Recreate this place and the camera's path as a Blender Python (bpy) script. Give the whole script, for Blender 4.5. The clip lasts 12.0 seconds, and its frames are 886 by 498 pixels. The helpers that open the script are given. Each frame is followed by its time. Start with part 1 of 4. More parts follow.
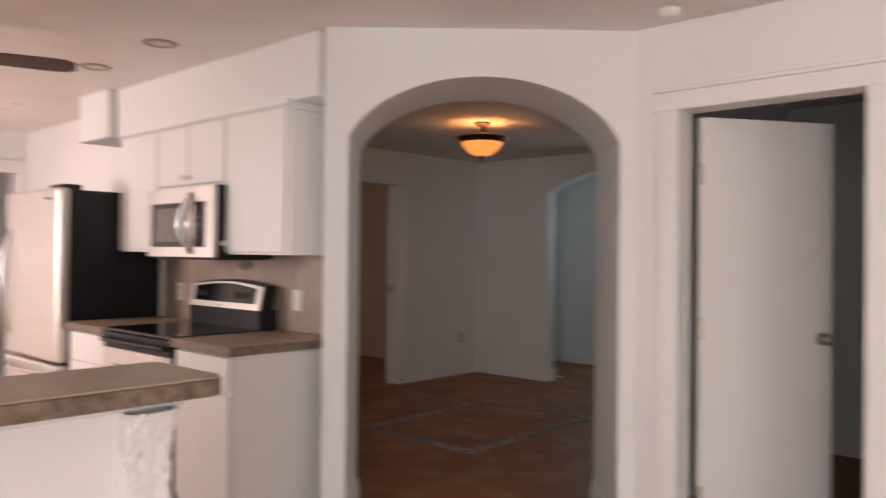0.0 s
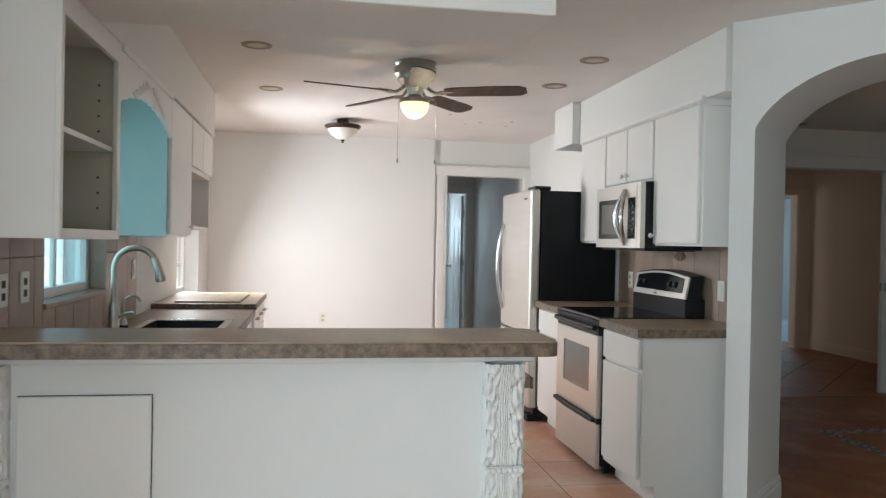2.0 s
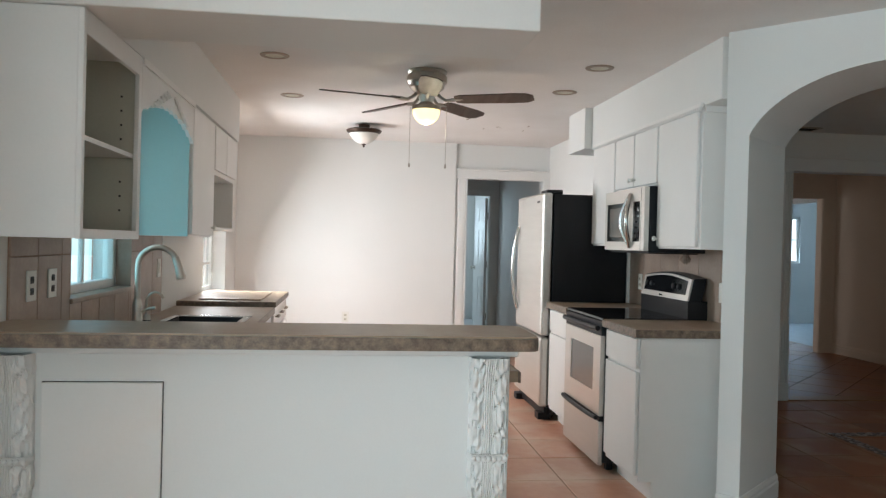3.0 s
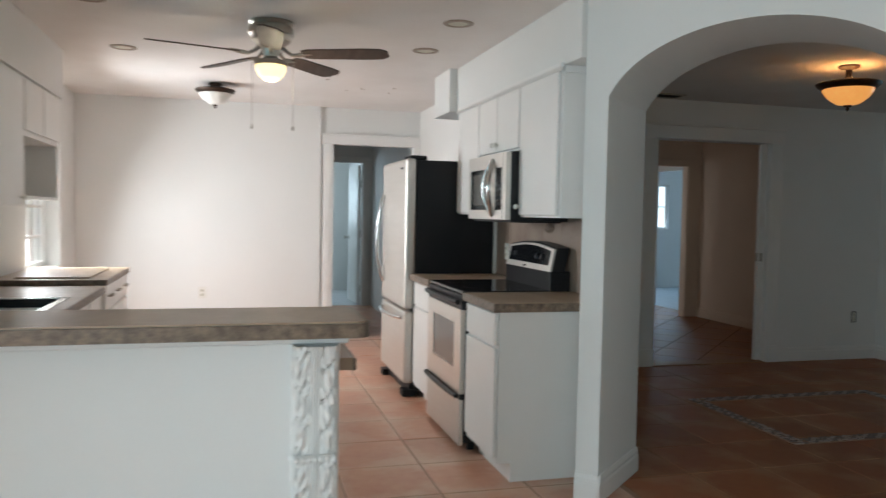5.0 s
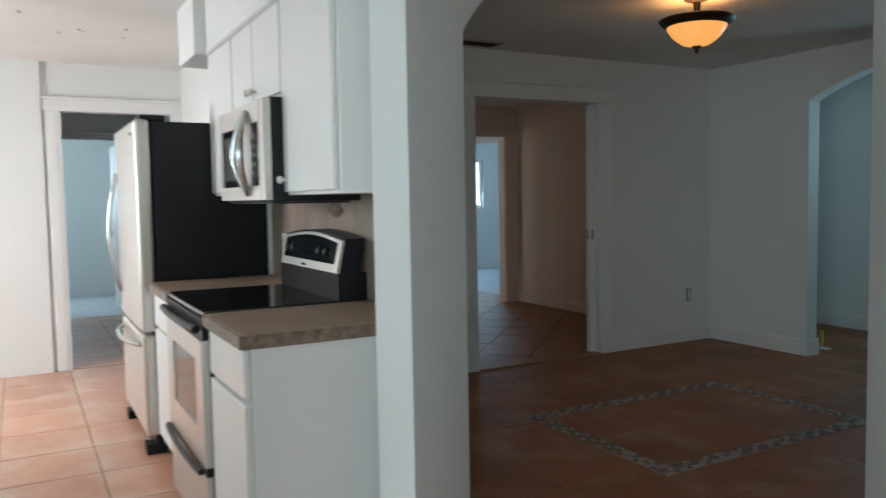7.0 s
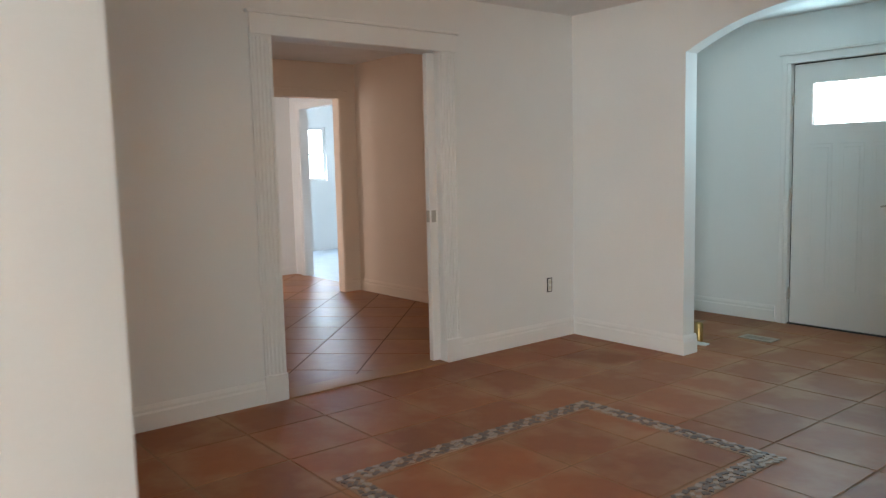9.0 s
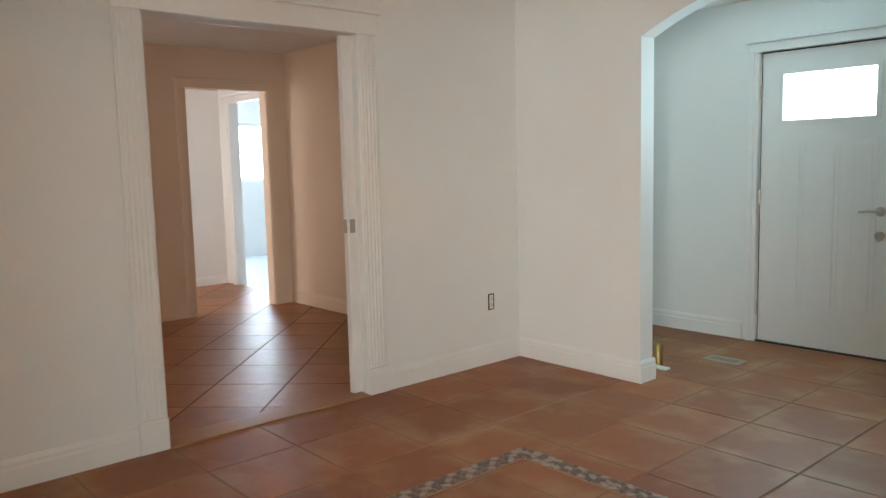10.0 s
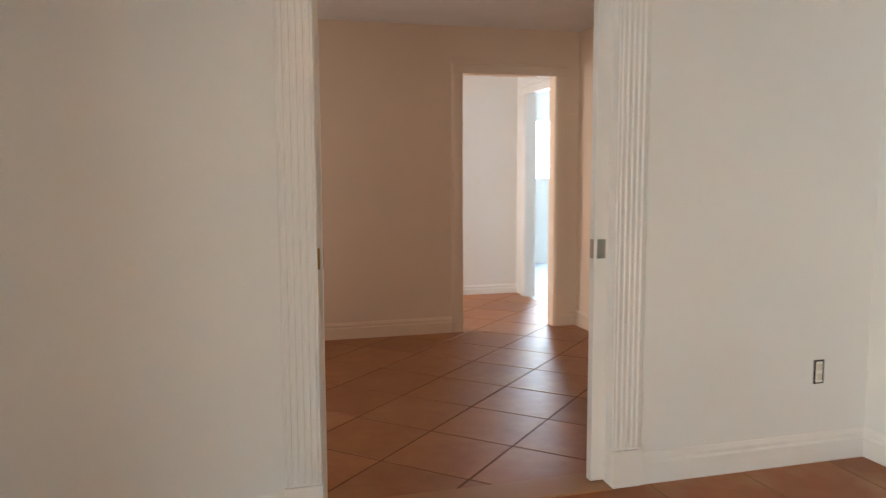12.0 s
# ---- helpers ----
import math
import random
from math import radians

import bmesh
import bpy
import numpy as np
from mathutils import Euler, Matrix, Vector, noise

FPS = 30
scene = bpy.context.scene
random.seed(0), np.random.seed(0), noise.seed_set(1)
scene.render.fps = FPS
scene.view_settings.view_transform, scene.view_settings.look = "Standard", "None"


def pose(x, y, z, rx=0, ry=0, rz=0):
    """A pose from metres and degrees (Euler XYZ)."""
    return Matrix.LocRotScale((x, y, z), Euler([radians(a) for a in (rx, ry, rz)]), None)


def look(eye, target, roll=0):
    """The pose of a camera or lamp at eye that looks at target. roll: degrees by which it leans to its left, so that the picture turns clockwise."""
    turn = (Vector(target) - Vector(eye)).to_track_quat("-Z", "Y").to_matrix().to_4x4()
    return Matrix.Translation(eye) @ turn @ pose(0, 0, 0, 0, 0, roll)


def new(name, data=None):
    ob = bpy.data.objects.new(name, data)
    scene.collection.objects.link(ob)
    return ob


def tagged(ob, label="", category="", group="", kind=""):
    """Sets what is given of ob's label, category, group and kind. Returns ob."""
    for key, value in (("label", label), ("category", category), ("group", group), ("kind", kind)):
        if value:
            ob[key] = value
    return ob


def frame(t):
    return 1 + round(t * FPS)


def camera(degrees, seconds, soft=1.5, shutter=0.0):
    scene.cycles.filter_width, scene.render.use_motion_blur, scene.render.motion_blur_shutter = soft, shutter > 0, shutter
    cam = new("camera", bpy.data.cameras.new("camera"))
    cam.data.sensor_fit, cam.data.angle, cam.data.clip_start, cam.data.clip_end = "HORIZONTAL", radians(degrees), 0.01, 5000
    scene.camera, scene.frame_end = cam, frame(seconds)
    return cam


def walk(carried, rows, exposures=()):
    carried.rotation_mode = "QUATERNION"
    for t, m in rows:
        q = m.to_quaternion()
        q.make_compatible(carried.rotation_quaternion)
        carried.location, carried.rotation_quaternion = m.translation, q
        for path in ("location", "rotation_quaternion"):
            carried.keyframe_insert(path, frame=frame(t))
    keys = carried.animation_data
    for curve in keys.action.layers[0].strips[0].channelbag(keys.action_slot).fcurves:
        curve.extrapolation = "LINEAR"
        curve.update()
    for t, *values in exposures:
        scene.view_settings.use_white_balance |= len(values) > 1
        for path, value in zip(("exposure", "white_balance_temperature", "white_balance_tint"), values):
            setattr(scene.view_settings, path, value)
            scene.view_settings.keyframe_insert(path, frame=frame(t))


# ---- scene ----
cam = camera(59.8, 12.0, soft=1.3, shutter=0.5)
PATH = [
    (0, (0.032, 0.628, 1.368), (-1.316, 2.106, 1.384), 0.6),
    (0.5, (0.056, 0.757, 1.364), (-1.642, 1.813, 1.413), 0.5),
    (1, (0.183, 0.906, 1.354), (-1.706, 1.563, 1.388), 0.9),
    (1.5, (0.428, 0.939, 1.342), (-1.523, 1.378, 1.346), 0.9),
    (2, (0.625, 0.967, 1.357), (-1.348, 1.295, 1.339), 1.1),
    (2.5, (0.766, 1.037, 1.356), (-1.217, 1.295, 1.345), 1.3),
    (2.7, (0.823, 1.067, 1.362), (-1.163, 1.304, 1.348), 1.5),
    (4.5, (0.807, 1.216, 1.334), (-1.158, 1.582, 1.259), 0.2),
    (5, (0.513, 1.353, 1.37), (-1.414, 1.88, 1.279), 1.1),
    (5.5, (0.188, 1.529, 1.348), (-1.705, 2.169, 1.266), 0.6),
    (6, (-0.116, 1.686, 1.337), (-1.996, 2.363, 1.241), -0.1),
    (6.5, (-0.487, 1.83, 1.347), (-2.305, 2.656, 1.238), -1.3),
    (7, (-0.766, 2.043, 1.338), (-2.515, 3.004, 1.206), -1.0),
    (7.5, (-1.0, 2.275, 1.327), (-2.666, 3.372, 1.181), 0.1),
    (7.7, (-1.132, 2.385, 1.335), (-2.75, 3.551, 1.182), 0.1),
    (9.3, (-1.833, 3.249, 1.356), (-3.379, 4.498, 1.135), -1.4),
    (9.5, (-1.9, 3.391, 1.376), (-3.437, 4.651, 1.151), -1.4),
    (10, (-2.126, 3.727, 1.365), (-3.624, 5.033, 1.142), -1.4),
    (10.5, (-2.371, 4.005, 1.358), (-3.971, 5.179, 1.106), -2.1),
    (11, (-2.621, 4.245, 1.378), (-4.341, 5.24, 1.15), -2.7),
    (11.2, (-2.708, 4.343, 1.373), (-4.484, 5.237, 1.155), -1.6),
    (11.5, (-2.827, 4.511, 1.351), (-4.676, 5.246, 1.15), -0.6),
    (12, (-2.968, 4.785, 1.349), (-4.883, 5.323, 1.138), -0.2),
]
EXPO = [(0.0, 0.25, 7400, 31), (0.6, 0.15, 6700, 18), (1.2, 0.08, 6250, 10), (2.7, 0.06, 6050, 6), (5.0, 0.0, 6050, 6), (7.0, 0.32, 5800, 3), (7.5, 0.7, 5850, 6), (7.7, 0.9, 5950, 8), (9.3, 2.15, 6950, 15), (10.5, 2.35, 7150, 15), (12.0, 2.47, 7300, 16)]
walk(cam, [(t, look(eye, target, roll)) for t, eye, target, roll in PATH], EXPO)

# ---- world, sun and window light ----
world = bpy.data.worlds.new("sky")
scene.world = world
world.use_nodes = True
wn = world.node_tree.nodes
sky = wn.new("ShaderNodeTexSky")
sky.sky_type, sky.sun_disc = "NISHITA", False
sky.sun_elevation, sky.sun_rotation = radians(45), radians(172)
world.node_tree.links.new(sky.outputs[0], wn["Background"].inputs[0])
wn["Background"].inputs[1].default_value = 0.12

sun = new("sun", bpy.data.lights.new("sun", "SUN"))
sun.data.energy, sun.data.angle, sun.data.color = 4.5, radians(0.5), (1.0, 0.95, 0.86)
sun.matrix_world = look((-6.8, -6.8, 8.6), (-5.8, 1.8, 0.0))


def window_light(name, x, y, z, tx, ty, tz, w, h, watts, colour=(0.82, 0.92, 1.0), spread=180):
    """An area lamp standing in for the sky's light, in a window's opening except in the bathroom."""
    d = bpy.data.lights.new(name, "AREA")
    d.shape, d.size, d.size_y, d.energy, d.color = "RECTANGLE", w, h, watts, colour
    ob = new(name, d)
    d.spread = radians(spread)
    ob.matrix_world = look((x, y, z), (x + tx, y + ty, z + tz))
    return ob


def bulb(name, x, y, z, watts, radius, colour):
    d = bpy.data.lights.new(name, "POINT")
    d.energy, d.shadow_soft_size, d.color = watts, radius, colour
    ob = new(name, d)
    ob.location = (x, y, z)
    return ob


window_light("sky_light_living", 4.45, -0.25, 1.25, -1, 0, 0, 2.4, 2.1, 43, (0.66, 0.93, 1.0))
window_light("sky_light_terrace", 2.0, -2.56, 1.2, 0, 1, 0, 2.9, 2.1, 122, (0.80, 0.95, 1.0))
window_light("sky_light_sink", -3.17, -0.31, 1.51, 0, 1, 0, 0.84, 0.82, 2.4, (0.45, 0.88, 1.0))
window_light("sky_light_nook", -6.15, -0.17, 1.45, 0.05, 1, -0.35, 0.7, 1.1, 52, (1.0, 0.98, 0.97), 158)
window_light("sky_light_entry", -4.39, 9.06, 1.76, 0, -1, 0, 0.55, 0.3, 6, (0.48, 0.84, 1.0))
window_light("sky_light_far_room", -12.95, 9.07, 1.6, 1, 0.1, -0.1, 1.05, 0.82, 18, (0.58, 0.80, 1.0))
# added lamp before a blank wall, gives the bathroom its bluish light
window_light("fill_light_bath", -12.9, 2.1, 1.6, 1, 0.1, 0, 0.8, 0.8, 18, (0.74, 0.90, 1.0))
window_light("sky_light_landing", -9.9, 4.12, 1.5, 0, 1, 0, 1.2, 1.2, 9, (0.95, 0.97, 1.0))
# added fill lamp: brightens the passage, no window is known there
window_light("fill_light_passage", -7.5, 4.12, 1.45, 0, 1, -0.1, 1.5, 1.2, 2.2, (1.0, 0.97, 0.93))
bulb("bulb_fan", -4.11, 1.56, 2.10, 2.2, 0.05, (1.0, 0.84, 0.58))
bulb("bulb_dining", -4.0, 5.51, 2.36, 4, 0.05, (1.0, 0.55, 0.20))


# ---- materials ----
def material(name, colour, rough=0.5, metal=0.0, second=None, scale=6.0, fine=60.0, mix=0.5, bump=0.05, vary=0.0, glow=None, stretch=(1, 1, 1), sharp=0.0, spec=0.5, haze=None):
    """Base colour mixed with a second one by coarse and fine noise, with fine relief. vary: change from object to object."""
    m = bpy.data.materials.new(name)
    m.use_nodes = True
    n, l = m.node_tree.nodes, m.node_tree.links
    b = n["Principled BSDF"]
    b.inputs["Roughness"].default_value, b.inputs["Metallic"].default_value = rough, metal
    co, mp, info = n.new("ShaderNodeTexCoord"), n.new("ShaderNodeMapping"), n.new("ShaderNodeObjectInfo")
    mp.inputs["Scale"].default_value = stretch
    l.new(co.outputs["Object"], mp.inputs["Vector"])
    if vary:
        off = n.new("ShaderNodeVectorMath")
        off.operation = "SCALE"
        comb = n.new("ShaderNodeCombineXYZ")
        for i in range(3):
            l.new(info.outputs["Random"], comb.inputs[i])
        l.new(comb.outputs[0], off.inputs[0])
        off.inputs["Scale"].default_value = 37.0
        l.new(off.outputs[0], mp.inputs["Location"])
    big, small = n.new("ShaderNodeTexNoise"), n.new("ShaderNodeTexNoise")
    big.inputs["Scale"].default_value, small.inputs["Scale"].default_value = scale, fine
    big.inputs["Detail"].default_value, small.inputs["Detail"].default_value = 5, 4
    for t in (big, small):
        l.new(mp.outputs[0], t.inputs["Vector"])
    add = n.new("ShaderNodeMath")
    add.operation = "MULTIPLY_ADD"
    l.new(small.outputs[0], add.inputs[0])
    add.inputs[1].default_value = 0.45
    l.new(big.outputs[0], add.inputs[2])
    ramp = n.new("ShaderNodeMapRange")
    ramp.inputs[1].default_value, ramp.inputs[2].default_value = 0.45 + sharp, 1.0 - sharp
    ramp.inputs[4].default_value = mix * 2
    l.new(add.outputs[0], ramp.inputs[0])
    mixer = n.new("ShaderNodeMix")
    mixer.data_type = "RGBA"
    l.new(ramp.outputs[0], mixer.inputs[0])
    second = second or tuple(c * 0.86 for c in colour)
    mixer.inputs[6].default_value, mixer.inputs[7].default_value = (*colour, 1), (*second, 1)
    out = mixer.outputs[2]
    if vary:
        hsv, rng = n.new("ShaderNodeHueSaturation"), n.new("ShaderNodeMapRange")
        rng.inputs[3].default_value, rng.inputs[4].default_value = 1 - vary, 1 + vary
        l.new(info.outputs["Random"], rng.inputs[0])
        l.new(rng.outputs[0], hsv.inputs["Value"])
        l.new(out, hsv.inputs["Color"])
        out = hsv.outputs[0]
    if haze:   # uneven grout haze worn along the edges of a square tile
        sep, ax, ay, far = n.new("ShaderNodeSeparateXYZ"), n.new("ShaderNodeMath"), n.new("ShaderNodeMath"), n.new("ShaderNodeMath")
        ax.operation, ay.operation, far.operation = "ABSOLUTE", "ABSOLUTE", "MAXIMUM"
        l.new(co.outputs["Object"], sep.inputs[0]), l.new(sep.outputs[0], ax.inputs[0]), l.new(sep.outputs[1], ay.inputs[0])
        l.new(ax.outputs[0], far.inputs[0]), l.new(ay.outputs[0], far.inputs[1])
        geo, cloud = n.new("ShaderNodeNewGeometry"), n.new("ShaderNodeTexNoise")
        cloud.inputs["Scale"].default_value, cloud.inputs["Detail"].default_value = 3.2, 5
        l.new(geo.outputs["Position"], cloud.inputs["Vector"])
        reach = n.new("ShaderNodeMath")
        reach.operation = "MULTIPLY_ADD"
        l.new(cloud.outputs[0], reach.inputs[0])
        reach.inputs[1].default_value = 0.95
        l.new(far.outputs[0], reach.inputs[2])
        hz = n.new("ShaderNodeMapRange")
        hz.inputs[1].default_value, hz.inputs[2].default_value, hz.inputs[4].default_value = 0.60, 0.80, haze[3]
        l.new(reach.outputs[0], hz.inputs[0])
        hm = n.new("ShaderNodeMix")
        hm.data_type = "RGBA"
        l.new(hz.outputs[0], hm.inputs[0]), l.new(out, hm.inputs[6])
        hm.inputs[7].default_value = (*haze[:3], 1)
        out = hm.outputs[2]
    l.new(out, b.inputs["Base Color"])
    b.inputs["Specular IOR Level"].default_value = spec
    rr = n.new("ShaderNodeMapRange")
    rr.inputs[3].default_value, rr.inputs[4].default_value = max(0.02, rough - 0.08), min(1, rough + 0.10)
    l.new(big.outputs[0], rr.inputs[0])
    l.new(rr.outputs[0], b.inputs["Roughness"])
    if bump:
        bp = n.new("ShaderNodeBump")
        bp.inputs["Strength"].default_value, bp.inputs["Distance"].default_value = bump, 0.01
        l.new(add.outputs[0], bp.inputs["Height"])
        l.new(bp.outputs[0], b.inputs["Normal"])
    if glow:
        b.inputs["Emission Color"].default_value, b.inputs["Emission Strength"].default_value = (*glow[:3], 1), glow[3]
    return m


def glass(name, colour=(1, 1, 1), rough=0.0):
    m = bpy.data.materials.new(name)
    m.use_nodes = True
    b = m.node_tree.nodes["Principled BSDF"]
    b.inputs["Base Color"].default_value = (*colour, 1)
    b.inputs["Transmission Weight"].default_value, b.inputs["Roughness"].default_value, b.inputs["IOR"].default_value = 1, rough, 1.45
    return m


# mild peach paint with the terracotta floor's warm bounce mixed into the colour
PEACH_BOUNCE = material("peach_paint_bounce", (0.83, 0.65, 0.50), 0.65, second=(0.74, 0.57, 0.44), scale=1.3, fine=140, mix=0.35, bump=0.06)
PAINT = material("wall_paint", (0.80, 0.80, 0.78), 0.65, second=(0.74, 0.74, 0.72), scale=1.3, fine=140, mix=0.35, bump=0.06)
CEIL = material("ceiling_paint", (0.82, 0.80, 0.78), 0.9, second=(0.72, 0.69, 0.66), scale=2.2, fine=70, mix=0.35, bump=0.35)
TRIM = material("trim_paint", (0.82, 0.81, 0.79), 0.4, second=(0.76, 0.75, 0.72), scale=4, fine=90, mix=0.3, bump=0.03)
CAB = material("cabinet_paint", (0.83, 0.82, 0.80), 0.35, second=(0.76, 0.75, 0.72), scale=3, fine=110, mix=0.3, bump=0.04)
INSIDE = material("cabinet_inside", (0.64, 0.62, 0.52), 0.6, scale=3, fine=80, mix=0.4)
# bluish window light painted as a teal tone for a white cabinet side
TEAL_CAST = material("teal_window_cast", (0.47, 0.64, 0.63), 0.5, scale=2, fine=90, mix=0.3)
GAP = material("dark_gap", (0.03, 0.03, 0.03), 0.8)
TILE = material("terracotta", (0.27, 0.074, 0.022), 0.40, second=(0.40, 0.18, 0.075), scale=2.6, fine=12, mix=0.5, spec=0.45, bump=0.10, vary=0.12)
TILED = material("terracotta_worn", (0.27, 0.080, 0.024), 0.50, second=(0.32, 0.12, 0.045), scale=3.5, fine=14, mix=0.45, spec=0.4, bump=0.12, vary=0.14, haze=(0.40, 0.24, 0.125, 0.62))
TILEK = material("terracotta_pale", (0.50, 0.225, 0.14), 0.34, second=(0.62, 0.36, 0.24), scale=3.5, fine=18, mix=0.5, bump=0.10, vary=0.10, haze=(0.66, 0.50, 0.38, 0.7))
GROUT_D = material("grout_dark", (0.16, 0.075, 0.04), 0.9, scale=8, fine=120, mix=0.5, bump=0.2)
GROUT_T = material("grout_tan", (0.36, 0.22, 0.125), 0.9, second=(0.20, 0.11, 0.06), scale=3, fine=60, mix=0.5, bump=0.2)
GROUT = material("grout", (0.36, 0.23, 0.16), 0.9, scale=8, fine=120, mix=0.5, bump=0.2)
COUNTER = material("laminate_counter", (0.38, 0.285, 0.20), 0.36, second=(0.26, 0.185, 0.125), scale=6, fine=40, mix=0.3, stretch=(0.6, 1.4, 1), bump=0.03)
EDGE = material("laminate_edge", (0.26, 0.19, 0.135), 0.42, second=(0.085, 0.06, 0.043), scale=38, fine=150, mix=0.52, sharp=0.04, bump=0.05)
SPLASH = material("splash_tile", (0.40, 0.30, 0.235), 0.4, second=(0.28, 0.20, 0.155), scale=5, fine=50, mix=0.5, bump=0.06, vary=0.10)
STEEL = material("brushed_steel", (0.64, 0.61, 0.57), 0.38, 0.8, second=(0.60, 0.58, 0.54), scale=2, fine=30, mix=0.2, bump=0.0, stretch=(1, 1, 14))
CHROME = material("polished_metal", (0.70, 0.70, 0.69), 0.16, 1.0, scale=6, fine=60, mix=0.2, bump=0.0)
NICKEL = material("brushed_nickel", (0.48, 0.45, 0.40), 0.3, 1.0, scale=9, fine=90, mix=0.3, bump=0.02)
BLACK = material("black_enamel", (0.012, 0.012, 0.014), 0.38, second=(0.02, 0.02, 0.022), scale=4, fine=160, bump=0.06, spec=0.22)
GLOSS = material("black_glass", (0.01, 0.01, 0.012), 0.06, bump=0.0)
OVENGLASS = material("oven_glass", (0.15, 0.14, 0.13), 0.08, scale=2, fine=20, bump=0.0)
BRONZE = material("oiled_bronze", (0.055, 0.035, 0.025), 0.42, 0.7, scale=9, fine=90, mix=0.5, bump=0.03)
BLADE = material("fan_blade_wood", (0.11, 0.08, 0.065), 0.5, second=(0.07, 0.05, 0.04), scale=5, fine=50, stretch=(1, 6, 1), mix=0.5)
PLASTIC = material("switch_plastic", (0.78, 0.77, 0.72), 0.4, scale=5, fine=90, mix=0.2, bump=0.0)
DOMEGLASS = material("frosted_glass", (0.80, 0.80, 0.76), 0.35, scale=5, fine=40, mix=0.2, bump=0.0)
FANGLASS = material("lit_fan_glass", (0.85, 0.75, 0.55), 0.35, glow=(1.0, 0.74, 0.34, 1.7), bump=0.0)
AMBER = material("lit_amber_glass", (0.80, 0.48, 0.18), 0.35, second=(0.6, 0.3, 0.1), scale=9, fine=40, glow=(1.0, 0.40, 0.09, 0.75), bump=0.0)
STONE_L = material("mosaic_light", (0.34, 0.28, 0.235), 0.5, scale=9, fine=90, vary=0.25)
STONE_D = material("mosaic_dark", (0.14, 0.11, 0.10), 0.45, scale=9, fine=90, vary=0.4)
BRASS = material("brass", (0.50, 0.33, 0.13), 0.35, 0.9, scale=9, fine=60)
CANRING = material("can_ring", (0.36, 0.29, 0.23), 0.5, scale=9, fine=60)
PANE = glass("window_glass")
DAY = material("daylight", (0.6, 0.8, 0.9), 0.9, glow=(0.80, 0.93, 1.0, 1.6), bump=0.0)
DAYBLUE = material("daylight_blue", (0.45, 0.75, 0.85), 0.9, glow=(0.45, 0.85, 0.95, 0.9), bump=0.0)


# ---- building helpers ----
def box(bm, x0, x1, y0, y1, z0, z1, bevel=0.0, seg=2):
    x0, x1, y0, y1, z0, z1 = min(x0, x1), max(x0, x1), min(y0, y1), max(y0, y1), min(z0, z1), max(z0, z1)
    vs = [bm.verts.new((x, y, z)) for x in (x0, x1) for y in (y0, y1) for z in (z0, z1)]
    fs = [bm.faces.new([vs[i] for i in f]) for f in ((0, 1, 3, 2), (4, 6, 7, 5), (0, 4, 5, 1), (2, 3, 7, 6), (0, 2, 6, 4), (1, 5, 7, 3))]
    if bevel:
        es = list({e for f in fs for e in f.edges})
        bmesh.ops.bevel(bm, geom=es, offset=min(bevel, 0.45 * min(x1 - x0, y1 - y0, z1 - z0)), segments=seg, affect="EDGES", profile=0.5)


def prism(bm, pts, m, depth):
    """Outline pts (u, w) extruded by depth, laid in space by m (u, w, depth axes)."""
    a = [bm.verts.new(m @ Vector((u, w, 0))) for u, w in pts]
    b = [bm.verts.new(m @ Vector((u, w, depth))) for u, w in pts]
    n = len(pts)
    bm.faces.new(a[::-1]), bm.faces.new(b)
    for i in range(n):
        bm.faces.new((a[i], a[(i + 1) % n], b[(i + 1) % n], b[i]))


def lathe(bm, profile, x, y, z, seg=28, m=None):
    """Profile of (radius, height) turned round the upright axis at x, y, z."""
    rings = []
    for r, h in profile:
        if r < 1e-5:
            rings.append([bm.verts.new((0, 0, h))])
        else:
            rings.append([bm.verts.new((r * math.cos(2 * math.pi * i / seg), r * math.sin(2 * math.pi * i / seg), h)) for i in range(seg)])
    for a, b in zip(rings, rings[1:]):
        for i in range(seg):
            q = [a[i % len(a)], a[(i + 1) % len(a)], b[(i + 1) % len(b)], b[i % len(b)]]
            q = list(dict.fromkeys(q))
            if len(q) > 2:
                bm.faces.new(q)
    vs = [v for r in rings for v in r]
    bmesh.ops.transform(bm, matrix=Matrix.Translation((x, y, z)) @ (m or Matrix()), verts=vs)


def tube(bm, pts, r, seg=10):
    """A round bar along pts; r one radius or one for each point."""
    pts = [Vector(p) for p in pts]
    rs = r if isinstance(r, (list, tuple)) else [r] * len(pts)
    rings, side = [], None
    for i, p in enumerate(pts):
        d = (pts[min(i + 1, len(pts) - 1)] - pts[max(i - 1, 0)]).normalized()
        if side is None:
            side = d.orthogonal().normalized()
        side = (side - d * side.dot(d)).normalized()
        up = d.cross(side)
        rings.append([bm.verts.new(p + rs[i] * (side * math.cos(2 * math.pi * k / seg) + up * math.sin(2 * math.pi * k / seg))) for k in range(seg)])
    for a, b in zip(rings, rings[1:]):
        for k in range(seg):
            bm.faces.new((a[k], a[(k + 1) % seg], b[(k + 1) % seg], b[k]))
    bm.faces.new(rings[0][::-1]), bm.faces.new(rings[-1])


def finish(name, bm, mat, base=(0, 0, 0), smooth=False):
    bmesh.ops.recalc_face_normals(bm, faces=bm.faces)
    me = bpy.data.meshes.new(name)
    bm.to_mesh(me)
    bm.free()
    me.transform(Matrix.Translation(-Vector(base)))
    for m in (mat if isinstance(mat, (list, tuple)) else [mat]):
        me.materials.append(m)
    if smooth:
        me.shade_smooth()
        me.set_sharp_from_angle(angle=radians(40))
    ob = new(name, me)
    ob.location = base
    return ob


def thing(name, base, label, category, group="", kind=""):
    ob = new(name)
    ob.location, ob.empty_display_size = base, 0.1
    return tagged(ob, label, category, group, kind)


